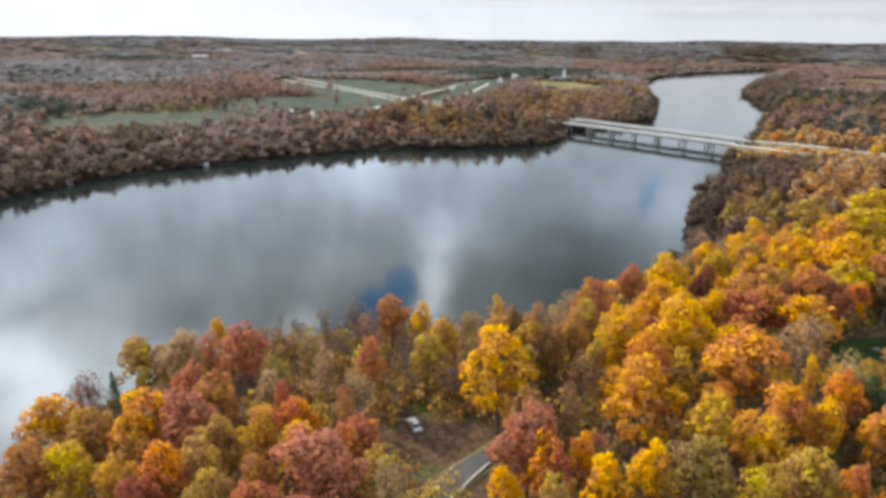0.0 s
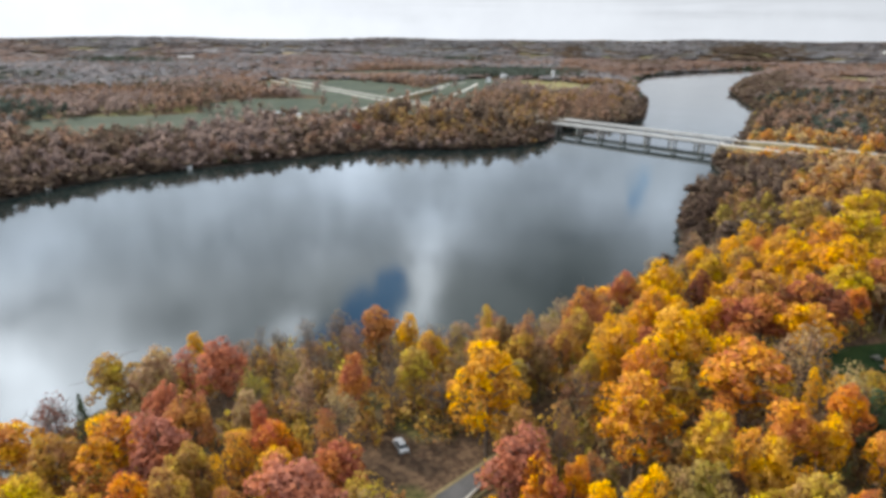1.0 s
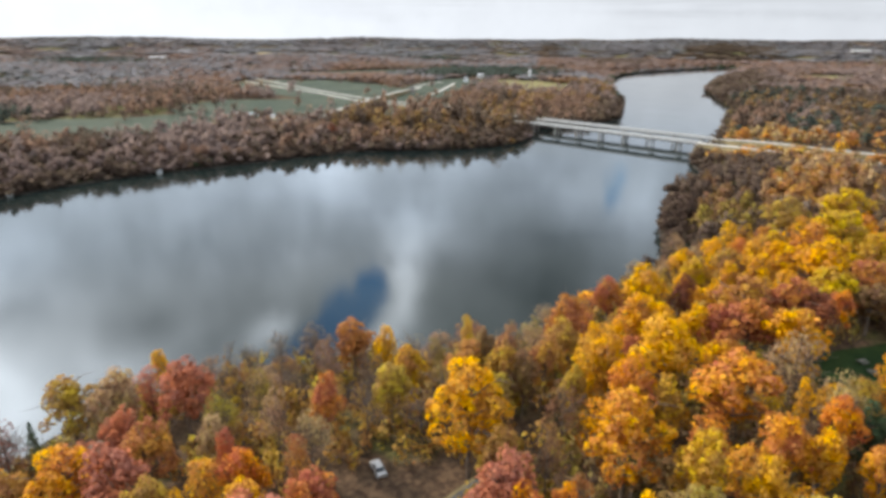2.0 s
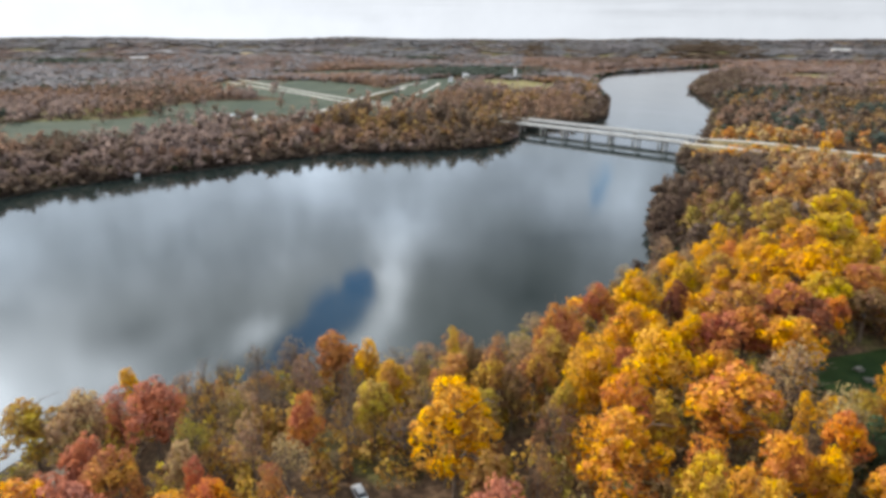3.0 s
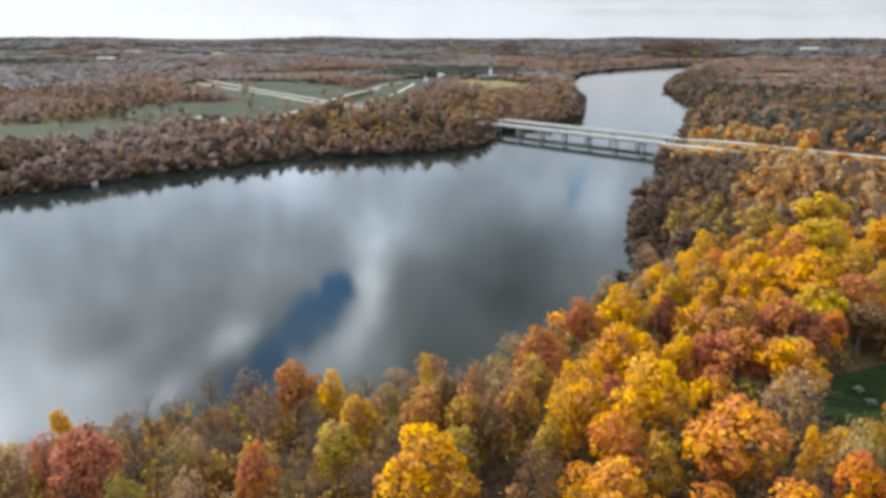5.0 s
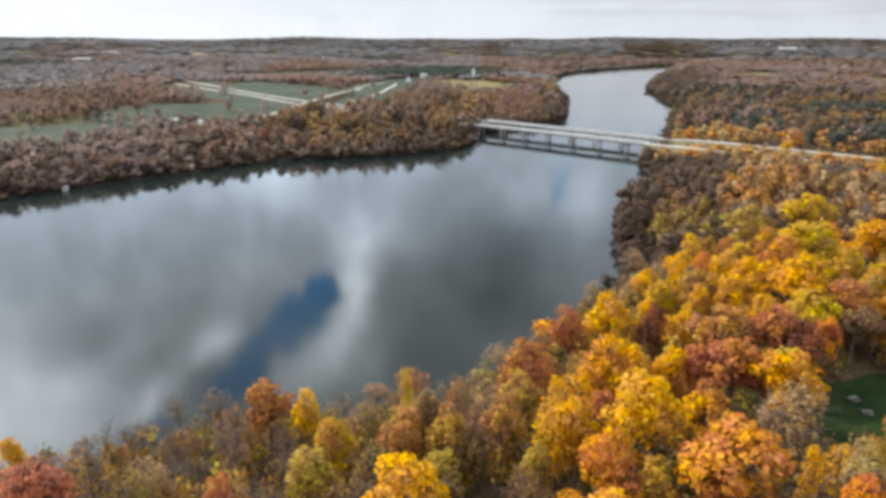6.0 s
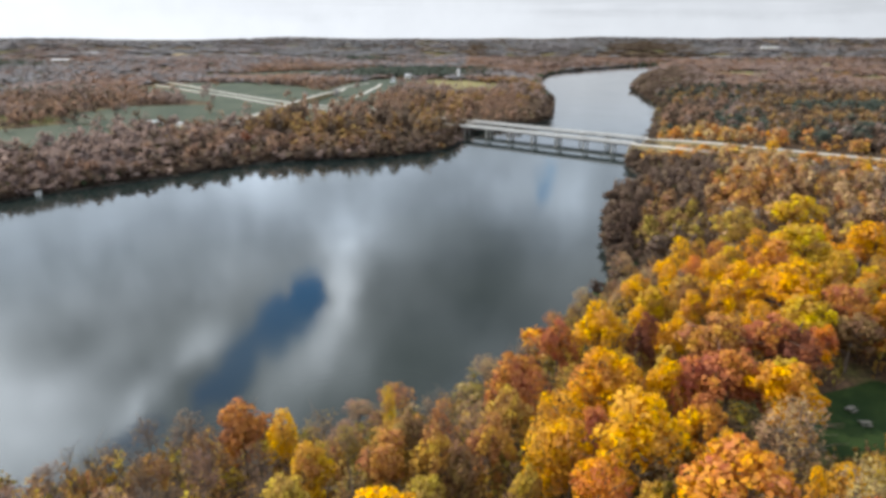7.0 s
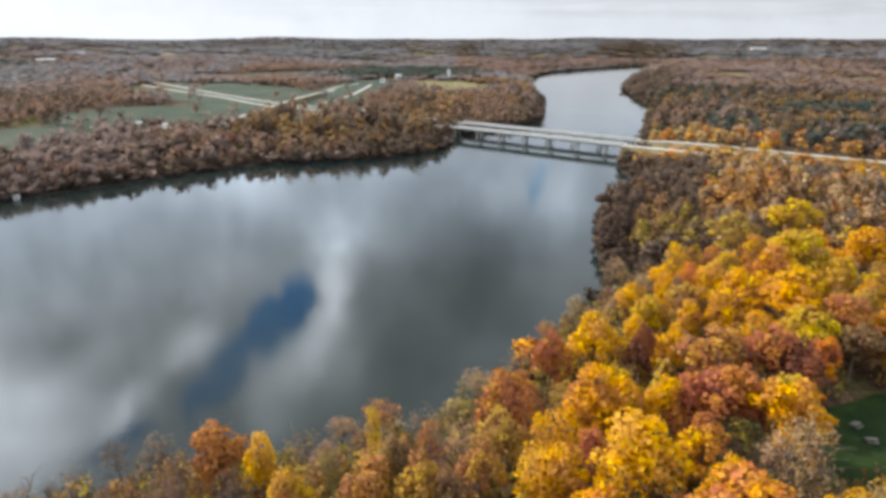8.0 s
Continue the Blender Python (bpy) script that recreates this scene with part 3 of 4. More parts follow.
def wood(rng, kind, twigs=0):
    """Trunk, limbs and twigs for a tree of height 1, crown half-width 0.3."""
    lean = rng.normal(0, 0.012, 2)
    pieces = [tube([(0, 0, -0.04), (0.2 * lean[0], 0.2 * lean[1], 0.04), (lean[0], lean[1], 0.35), (1.6 * lean[0], 1.6 * lean[1], 0.65), (2 * lean[0], 2 * lean[1], 0.9)],
                   (0.021, 0.016, 0.0125, 0.008, 0.002), 7)]
    limbs = 5 if kind == "conifer" else 9
    for i in range(limbs):
        z0 = rng.uniform(0.28, 0.68)
        a = 2.4 * i + rng.uniform(-0.5, 0.5)
        reach = rng.uniform(0.14, 0.25) * (0.6 if kind in ("tall", "conifer") else 1.0)
        rise = rng.uniform(0.1, 0.24)
        c, s = math.cos(a), math.sin(a)
        mid, end = np.array((0.5 * reach * c, 0.5 * reach * s, z0 + 0.55 * rise)), np.array((reach * c, reach * s, min(0.93, z0 + rise)))
        start = np.array((lean[0] * z0 / 0.35, lean[1] * z0 / 0.35, z0))
        pieces.append(tube([start, mid, end], (0.0075, 0.005, 0.0016), 5))
        for _ in range(twigs):
            b = rng.uniform(0.25, 1.0)
            base = start + (mid - start) * min(1, 2 * b) if b < 0.5 else mid + (end - mid) * (2 * b - 1)
            tip = base + np.array((0.10 * rng.normal(), 0.10 * rng.normal(), abs(0.08 * rng.normal()) + 0.03))
            pieces.append(tube([base, (base + tip) / 2 + rng.normal(0, 0.008, 3), tip], (0.0035, 0.0022, 0.0008), 4))
    return joined(pieces)


HEIGHT, HALF = 16.0, 4.8           # the size of each pattern tree


def pattern(kind, seed):
    """A pattern tree of HEIGHT and crown half-width HALF, kept far below the ground until it is copied."""
    rng = np.random.default_rng(seed)
    ob = new("tree")
    v, f = wood(rng, kind, {"sparse": 7, "bare": 14}.get(kind, 1))
    v = v * (HALF / 0.3, HALF / 0.3, HEIGHT) if kind in ("broad", "sparse", "bare") else v * HEIGHT
    mesh_object("trunk", v, f, bark, parent=ob, shade_smooth=True)
    count = {"broad": 2800, "tall": 1900, "sparse": 1300, "bare": 260, "conifer": 900}[kind]
    p, way = crown_points(rng, kind, count)
    foot = {"broad": 0.30, "tall": 0.18, "sparse": 0.26, "bare": 0.3, "conifer": 0.06}[kind]
    nrm = crown_normals(rng, p, way)
    p = p * (HALF, HALF, HEIGHT * (1 - foot)) + (0, 0, HEIGHT * foot)
    v, f = leaf_quads(rng, p, way, {"broad": 0.42, "tall": 0.40, "sparse": 0.30, "bare": 0.26, "conifer": 0.45}[kind])
    crown = mesh_object("crown", v, f, LEAF["gold"], parent=ob, normals=nrm)
    crown.material_slots[0].link = "OBJECT"
    ob["kind_of"] = kind
    return ob


PATTERNS = {"broad": [pattern("broad", s) for s in (1, 2, 3, 4, 11, 12, 13, 14)], "tall": [pattern("tall", s) for s in (5, 6)],
            "sparse": [pattern("sparse", s) for s in (7, 8, 15)], "conifer": [pattern("conifer", 9)], "bare": [pattern("bare", s) for s in (16, 17, 18)]}
PLANTED = []
rnd = random.Random(4)


def tree(kind, leaf, x, y, top, half):
    """A tree at (x, y) with its top at that height and a crown that wide to each side."""
    z = float(ground_height(x, y))
    tall = max(6.0, top - z)
    half = min(1.13 * half, tall * 0.55)
    ob = copy_thing(rnd.choice(PATTERNS[kind]), Matrix.LocRotScale((x, y, z - 0.1), Euler((0, 0, rnd.uniform(0, 6.28))), (half / HALF, half / HALF, tall / HEIGHT)))
    for child in ob.children:
        if child.name.startswith("crown"):
            child.material_slots[0].link = "OBJECT"
            child.material_slots[0].material = LEAF[leaf]
    PLANTED.append((x, y, half))
    form = {"broad": "broad tree with %s autumn leaves", "tall": "slender tree with %s autumn leaves", "sparse": "half-bare tree with sparse %s leaves",
            "bare": "nearly bare tree with a few %s leaves", "conifer": "small conical evergreen with %s foliage"}[kind]
    return tagged(ob, form % LEAF_WORDS[leaf] + " in lakeside woods", "tree", "trees of the lakeside woods")


# trees that stand out along the near shore
tree("broad", "olivegold", -62.0, 111.0, 17.8, 5.6)
tree("sparse", "maroon", -66.0, 98.0, 17.5, 3.8)
tree("conifer", "green", -60.0, 97.0, 17.2, 3.0)
tree("broad", "tan", -51.9, 108.8, 20.3, 5.0)
tree("broad", "yellow", -50.7, 124.2, 15.8, 2.4)
tree("broad", "dusty", -39.7, 108.2, 22.5, 6.0)
tree("broad", "dusty", -45.8, 97.2, 20.0, 4.0)
tree("broad", "amber", -39.0, 90.8, 21.9, 4.2)
tree("broad", "rust", -13.3, 100.5, 23.5, 3.2)
tree("broad", "scarlet", -26.6, 88.5, 21.6, 2.4)
tree("tall", "rust", -15.7, 85.7, 22.0, 1.9)
tree("sparse", "olive", -26.3, 106.9, 21.7, 3.4)
tree("sparse", "tan", -21.0, 96.7, 23.4, 3.1)
tree("sparse", "olive", -31.2, 100.2, 21.5, 3.3)
tree("broad", "orange", -64.2, 86.4, 20.1, 5.7)
tree("broad", "olivegold", -56.4, 82.0, 20.1, 4.9)
tree("broad", "orange", -47.7, 84.1, 22.4, 5.8)
tree("broad", "dusty", -40.6, 82.6, 23.3, 5.5)
tree("broad", "olivegold", -33.8, 77.8, 22.0, 3.6)
tree("tall", "yellow", -29.7, 77.2, 20.2, 1.2)
tree("broad", "yellowolive", -54.0, 72.8, 20.7, 4.5)
tree("broad", "yellowolive", -45.2, 70.3, 21.0, 3.8)
tree("broad", "orange", -39.3, 70.7, 22.1, 4.1)
tree("broad", "crimson", -40.2, 65.1, 21.4, 3.5)
tree("broad", "dusty", -16.8, 68.0, 26.3, 7.0)
tree("broad", "amber", -34.6, 72.0, 22.5, 4.1)
tree("broad", "olivegold", -30.7, 65.8, 22.6, 3.8)
tree("broad", "rust", -25.5, 68.7, 21.9, 2.8)
tree("broad", "copper", -60.4, 73.6, 20.7, 5.2)
tree("sparse", "tan", -6.7, 65.9, 23.5, 3.2)
tree("broad", "yellow", 9.9, 93.0, 29.8, 6.4)
tree("broad", "amber", 11.6, 116.5, 20.8, 4.4)
tree("broad", "brown", 21.9, 111.3, 21.0, 2.9)
tree("broad", "amber", 31.5, 122.5, 22.0, 4.6)
tree("tall", "yellow", 34.2, 110.0, 23.9, 3.8)
tree("sparse", "brown", 25.8, 97.0, 22.5, 4.2)
tree("broad", "olivegold", 29.3, 104.0, 21.8, 2.5)
tree("broad", "orange", 37.7, 98.6, 27.0, 4.7)
tree("broad", "orange", 32.4, 84.9, 29.0, 6.3)
tree("broad", "yellow", 46.0, 106.7, 30.5, 6.2)
tree("broad", "yellowolive", 41.8, 94.6, 25.4, 3.2)
tree("broad", "orange", 53.7, 95.5, 28.3, 8.2)
tree("broad", "gold", 75.6, 114.4, 27.0, 6.2)
tree("broad", "rust", 71.6, 122.8, 25.7, 7.1)
tree("broad", "gold", 49.1, 126.2, 25.2, 6.1)
tree("tall", "yellow", 66.2, 96.3, 22.8, 1.5)
tree("sparse", "tan", 70.7, 93.8, 25.6, 4.2)
tree("broad", "orange", 66.5, 87.1, 25.2, 3.7)
tree("broad", "green", 70.9, 87.4, 24.1, 2.9)
tree("broad", "yellowolive", 40.5, 78.1, 26.7, 4.5)
tree("broad", "yellow", 47.2, 74.4, 25.3, 3.6)
tree("broad", "orange", 54.3, 82.5, 26.0, 4.2)
tree("broad", "dusty", 13.0, 74.4, 27.1, 5.4)
tree("broad", "orange", 14.8, 70.7, 25.1, 3.8)
tree("sparse", "brown", 20.5, 84.0, 24.6, 2.8)
tree("broad", "gold", 8.4, 64.8, 23.7, 2.8)
tree("broad", "yellow", 29.0, 68.7, 25.3, 3.6)
tree("broad", "yellow", 21.9, 66.1, 24.8, 3.5)
tree("broad", "olivegold", 14.4, 63.2, 24.2, 3.1)
tree("broad", "olive", 34.5, 67.1, 27.0, 5.2)
tree("broad", "orange", 20.4, 73.0, 23.5, 2.2)
tree("broad", "orange", 55.2, 66.5, 23.6, 2.4)
tree("broad", "olivegold", 49.1, 66.3, 26.2, 4.6)
tree("broad", "orange", 66.1, 77.9, 24.6, 3.2)
tree("tall", "yellow", 89.6, 176.1, 19.7, 3.1)
tree("tall", "gold", 122.7, 178.9, 25.5, 4.1)
tree("broad", "yellowolive", 156.6, 215.9, 25.7, 9.5)
tree("broad", "rust", 49.6, 148.7, 20.6, 4.0)
tree("broad", "gold", 58.7, 149.7, 22.9, 5.9)
tree("broad", "maroon", 67.0, 145.0, 22.3, 3.3)
tree("broad", "olivegold", 87.6, 163.5, 21.8, 5.4)
tree("broad", "gold", 101.4, 162.4, 24.0, 7.4)
tree("broad", "gold", 112.0, 159.4, 26.0, 8.4)
tree("broad", "rust", 77.6, 137.3, 25.0, 7.0)
tree("broad", "rust", 89.3, 136.1, 24.5, 6.4)
tree("broad", "maroon", 92.0, 132.0, 22.0, 5.6)
tree("broad", "copper", -12.0, 131.2, 18.4, 5.4)
tree("sparse", "grey", -20.5, 131.5, 17.6, 4.2)
tree("sparse", "brown", -17.0, 127.0, 17.0, 3.6)
tree("broad", "yellow", -4.6, 127.0, 18.8, 3.1)
tree("broad", "yellowolive", 0.5, 116.0, 20.0, 3.6)
tree("broad", "olivegold", -3.0, 108.5, 20.5, 4.0)
tree("tall", "yellowolive", 12.9, 130.4, 19.2, 1.5)
tree("sparse", "rust", 21.1, 124.0, 21.4, 2.7)
tree("broad", "rust", 34.6, 130.9, 23.6, 5.1)
tree("tall", "yellow", 37.0, 119.3, 22.1, 1.9)
tree("broad", "gold", 36.6, 107.7, 25.9, 4.4)
tree("broad", "gold", 52.5, 124.5, 24.0, 4.4)
tree("broad", "gold", 60.3, 124.3, 23.5, 4.0)
tree("broad", "rust", 65.0, 123.7, 23.8, 4.6)
tree("sparse", "tan", 71.0, 106.8, 27.0, 5.7)
tree("broad", "yellowolive", 126.5, 175.5, 29.4, 9.3)
tree("broad", "orange", 117.6, 173.9, 25.7, 6.5)
tree("broad", "yellowolive", 128.8, 164.8, 25.9, 5.3)
tree("broad", "gold", 152.0, 180.6, 26.8, 7.5)
tree("broad", "olivegold", 130.4, 208.3, 24.4, 7.8)
tree("tall", "yellow", 261.2, 368.1, 16.3, 5.0)
tree("tall", "yellow", 255.0, 292.0, 17.6, 2.6)
tree("bare", "olive", -33.1, 125.3, 16.2, 1.9)
tree("bare", "brown", -26.0, 123.1, 16.4, 1.9)
tree("bare", "brown", -37.1, 126.2, 16.4, 2.2)
tree("sparse", "olive", 5.7, 121.6, 19.2, 2.2)
tree("broad", "brown", 15.4, 119.0, 21.9, 3.4)
tree("sparse", "tan", 25.7, 120.6, 22.7, 3.9)
tree("broad", "amber", 26.9, 115.0, 22.4, 3.8)
tree("broad", "amber", 18.0, 114.0, 22.0, 3.8)
tree("broad", "gold", 92.6, 157.1, 22.6, 5.6)
tree("broad", "gold", 106.3, 153.1, 25.2, 7.9)
tree("broad", "rust", 113.1, 145.1, 25.0, 7.1)
tree("broad", "yellowolive", 102.5, 143.5, 23.9, 6.1)
tree("broad", "brown", 110.0, 138.5, 21.5, 6.0)
tree("broad", "rust", 119.0, 134.0, 20.5, 5.0)

tree("sparse", "grey", 81.3, 180.4, 15.5, 3.4)
tree("sparse", "tan", 89.4, 186.2, 15.5, 3.2)
tree("sparse", "grey", 96.1, 181.6, 15.5, 4.0)
tree("sparse", "tan", 74.1, 172.7, 15.5, 2.8)
tree("sparse", "cinnamon", 93.3, 169.8, 15.5, 3.6)

def zone_leaf(x, y, d, r):
    """The mix of leaf colours by place: gold on the rise to the east, red and rust to the west, brown along the water."""
    if -46 < x < 8 and y > 92:
        return r.choice(("brown", "olive", "amber", "tan", "cinnamon", "olivegold", "amber"))
    if d < 16:
        return r.choice(("brown", "tan", "olive", "grey", "rust", "brown", "olivegold", "umber"))
    if x > 25:
        return r.choice(("gold", "gold", "orange", "orange", "yellow", "yellow", "rust", "olivegold", "yellowolive", "gold"))
    if x > -20:
        return r.choice(("amber", "olivegold", "orange", "rust", "olivegold", "copper", "amber", "brown"))
    return r.choice(("rust", "orange", "olivegold", "dusty", "amber", "orange", "tan", "dusty"))


def fill_near():
    """More trees between those, on an uneven grid, where there is room."""
    r = random.Random(11)
    spots = []
    for i in range(-12, 24):
        for k in range(6, 30):
            spots.append((i * 7.2 + r.uniform(-2.6, 2.6), k * 7.2 + r.uniform(-2.6, 2.6)))
    x, y = np.array(spots).T
    d = inland(x, y)
    ok = (d > 1.5) & ~in_field(x, y) & ~near_road(x, y) & (np.hypot(x, y) < 235) & (np.abs(x - 0.12 * y) < 0.86 * y + 14)
    for (px, py), dist, fine in zip(spots, d, ok):
        if not fine or len(PLANTED) > 300:
            continue
        room = min(math.hypot(px - a, py - b) - 0.72 * h for a, b, h in PLANTED)
        if room < 2.2:
            continue
        kind = r.choice(("bare", "sparse", "sparse", "bare", "sparse")) if dist < 14 or (-46 < px < 8 and py > 100) else r.choice(("broad", "broad", "broad", "tall", "sparse"))
        half = min(room + 1.2, r.uniform(3.0, 5.2))
        top = float(ground_height(px, py)) + r.uniform(11.5, 16.5) * (0.66 if dist < 14 else 1.0)
        tree(kind, zone_leaf(px, py, dist, r), px, py, top, half)


fill_near()
for group in PATTERNS.values():
    for ob in group:
        for child in list(ob.children):
            bpy.data.objects.remove(child)
        bpy.data.objects.remove(ob)

# ---- woods beyond ----


def wood_patterns(kind_counts, size, seed, jitter=0.75, lift=0.0):
    """Simple trees of height 1 and crown half-width 1, as arrays of vertices and quads."""
    out = []
    for i, (kind, count) in enumerate(kind_counts):
        rng = np.random.default_rng(seed + i)
        p, way = crown_points(rng, kind, count)
        foot = 0.04
        p = p * (1, 1, 1 - foot) + (0, 0, foot)
        nrm = crown_normals(rng, p, way, 0.42, 0.12) * (1 - lift) + (0, 0, lift)
        nrm /= np.linalg.norm(nrm, axis=1, keepdims=True)
        if jitter < 0.5:
            way = way * 0.5 + (0, 0, 1)
        inner = np.arange(count) % 3 == 0
        p[inner] = (p[inner] - (0, 0, 0.5)) * (0.8, 0.8, 0.86) + (0, 0, 0.5)
        v, f = leaf_quads(rng, p, way, np.where(inner, 1.7, 0.95) * size, jitter)
        squash = v - np.repeat(p, 4, 0)
        squash[:, 2] *= 0.36
        v = np.repeat(p, 4, 0) + squash
        tv, tf = tube([(0, 0, -0.05), (0.02, 0.01, 0.8)], (0.06, 0.015), 3)
        tn = np.column_stack([tv[:, 0], tv[:, 1], np.full(len(tv), 0.002)])
        tn /= np.linalg.norm(tn, axis=1, keepdims=True)
        verts, faces = joined([(v, f), (tv, tf)])
        out.append((verts, faces, np.r_[np.zeros(len(f), int), np.ones(len(tf), int)], np.vstack([nrm, tn])))
    return out


def woodland(label, x, y, tall, half, leaf, patterns, seed):
    """Many trees joined in one sheet of woods; leaf gives each tree's colour."""
    rng = np.random.default_rng(seed)
    z = ground_height(x, y) - 0.2
    pick, turn = rng.integers(0, len(patterns), len(x)), rng.uniform(0, 6.283, len(x))
    V, F, M, N, start = [], [], [], [], 0
    for k, (pv, pf, pm, pn) in enumerate(patterns):
        sel = np.nonzero(pick == k)[0]
        if not len(sel):
            continue
        c, s = np.cos(turn[sel])[:, None], np.sin(turn[sel])[:, None]
        vx, vy = pv[:, 0] * c - pv[:, 1] * s, pv[:, 0] * s + pv[:, 1] * c
        verts = np.stack([x[sel, None] + vx * half[sel, None], y[sel, None] + vy * half[sel, None], z[sel, None] + pv[:, 2] * tall[sel, None]], -1)
        faces = pf[None] + (np.arange(len(sel)) * len(pv))[:, None, None] + start
        V.append(verts.reshape(-1, 3))
        F.append(faces.reshape(-1, 4))
        M.append(np.where(pm[None] == 1, len(LEAF_NAMES), leaf[sel, None]).ravel())
        N.append(np.stack([pn[:, 0] * c - pn[:, 1] * s, pn[:, 0] * s + pn[:, 1] * c, pn[:, 2] + 0 * c], -1).reshape(-1, 3))
        start += len(sel) * len(pv)
    ob = mesh_object("woodland", np.vstack(V), np.vstack(F), [LEAF[n] for n in LEAF_NAMES] + [bark], np.concatenate(M), normals=np.vstack(N))
    return tagged(ob, label, "woodland", kind="stuff")


def beside_highway(x, y, tall):
    """Trees stay low on the lake side of the highway and rise away from it."""
    along, off = -((x - BR0[0]) * BRU[0] + (y - BR0[1]) * BRU[1]), (x - BR0[0]) * BRN[0] + (y - BR0[1]) * BRN[1]
    lower = np.where(along > 12, 3.0 + 0.115 * np.maximum(GAP - off, 0) * (0.85 + 0.15 * np.sin(x / 7 + y / 11)), 99.0)
    return np.where((along > -15) & (off < GAP), np.minimum(tall, np.maximum(lower, 1.2)), tall)


def leaf_mix(rng, x, y, d, names_near, names_far):
    """Colours in drifts: each stand of trees takes one of two palettes by a slow wave over the land, and mostly one colour of it."""
    reach = 1 + np.hypot(x, y) / 500
    wave = np.sin(x / 47 / reach + 1.3) + np.sin(y / 39 / reach + x / 90 / reach) + rng.normal(0, 0.45, len(x))
    stand = 0.5 + 0.27 * (np.sin(x / 17 / reach + y / 41 / reach + 0.4) + np.sin(y / 15 / reach - x / 29 / reach + 2.1)) + rng.normal(0, 0.13, len(x))
    a = np.array([LEAF_NAMES.index(n) for n in names_near])
    b = np.array([LEAF_NAMES.index(n) for n in names_far])
    return np.where(wave > 0, a[np.clip((stand * len(a)).astype(int), 0, len(a) - 1)], b[np.clip((stand * len(b)).astype(int), 0, len(b) - 1)])


def scatter(rng, r0, r1, spacing, az0, az1, least=1.0, most=1e9):
    area = 0.5 * (r1**2 - r0**2) * radians(az1 - az0)
    n = int(area / spacing**2)
    r, a = np.sqrt(rng.uniform(r0**2, r1**2, n)), np.radians(rng.uniform(az0, az1, n))
    x, y = r * np.sin(a), r * np.cos(a)
    d = inland(x, y)
    keep = (d > least) & (d < most) & (~in_field(x, y, 1.05) | ((rng.uniform(0, 1, n) < 0.04) & (r > 400))) & ~near_road(x, y)
    return x[keep], y[keep], d[keep]


def build_woods():
    rng = np.random.default_rng(21)
    brush = wood_patterns([("broad", 66), ("tall", 54), ("broad", 48)], 0.23, 40)
    mid = wood_patterns([("broad", 130), ("broad", 130), ("tall", 96), ("broad", 84)], 0.235, 50)
    low = wood_patterns([("broad", 44), ("broad", 44), ("tall", 34), ("broad", 38)], 0.36, 60, 0.45, 0.3)
    far = wood_patterns([("broad", 13), ("broad", 13), ("broad", 11)], 0.72, 70, 0.3, 0.7)
    planted = np.array(PLANTED)

    def in_near(x, y):
        return (np.hypot(x, y) < 235) & (np.abs(x - 0.12 * y) < 0.86 * y + 14) & (y > 40)

    def room(x, y):
        return np.array([np.min(np.hypot(planted[:, 0] - a, planted[:, 1] - b) - 0.75 * planted[:, 2]) for a, b in zip(x, y)])

    def mix(near, far):
        return leaf_mix(rng, x, y, d, near.split(), far.split())

    # saplings and brush below the near trees
    x, y, d = scatter(rng, 0, 260, 3.7, -180, 180, 0.2)
    keep = (in_near(x, y) | (np.hypot(x, y) < 80)) & (room(x, y) > -2.2)
    x, y, d = x[keep], y[keep], d[keep]
    leaf = mix("brown tan olive amber olivegold amber", "brown amber olive amber tan")
    woodland("brown and tan saplings and brush under the trees", x, y, rng.uniform(3.5, 10.5, len(x)) * np.where(d < 8, 0.7, 1), rng.uniform(1.6, 3.0, len(x)), leaf, brush, 5)
    # further trees round about and behind the camera
    x, y, d = scatter(rng, 0, 420, 6.6, -180, 180, 0.6)
    more = scatter(rng, 0, 110, 6.5, -180, 180, 0.6)
    x, y, d = np.r_[x, more[0]], np.r_[y, more[1]], np.r_[d, more[2]]
    near, clear, r = in_near(x, y), room(x, y), np.hypot(x, y)
    keep = (~near | ((clear > 2.0) & (r > 150))) & (clear > 0.5) & ((r > 130) | (rng.uniform(0, 1, len(x)) < np.where(y > 20, 0.7, 0.5))) & ((r < 120) | ((x < 1.2 * y) & (x > -0.9 * y)))
    x, y, d = x[keep], y[keep], d[keep]
    leaf = mix("gold gold orange rust olivegold yellow", "amber tan olivegold orange tan gold")
    # the low brush and thin woods between the lake and the highway
    leaf = np.where((x > 95) & (y > 205), mix("tan amber tan olivegold tan amber", "tan amber brown tan grey amber"), leaf)
    leaf = np.where((x > 90) & (y > 205) & (d < 42), mix("brown olive brown cinnamon", "umber brown olive umber"), leaf)
    # waterline trees: the deep shadow at their foot is put into darker leaves
    leaf = np.where((d < 13) & (y > 190), mix("umber dark brown", "umber dark dark"), leaf)
    # the far bank
    bank = (x < -90) | ((y > 330) & (x < 0.35 * y))
    leaf = np.where(bank, mix("cinnamon russet cinnamon brown", "russet umber russet cinnamon"), leaf)
    # shade at the foot of the bank, painted as darker leaves near the water
    leaf = np.where(bank & (d < 9), mix("umber dark umber", "umber dark russet"), leaf)
    tall, half = rng.uniform(9, 14.5, len(x)) * np.where(d < 10, 0.7, 1) * np.where(y > 330, 0.9, 1), rng.uniform(3.0, 5.2, len(x))
    tall = beside_highway(x, y, tall)
    half = np.minimum(half, 1.2 + 0.5 * tall)
    woodland("mixed autumn woods of brown, gold and rust trees", x, y, tall, half, leaf, mid, 1)
    # brush on the bank below the highway
    along, off = rng.uniform(14, 360, 520), rng.uniform(-16, -6, 520)
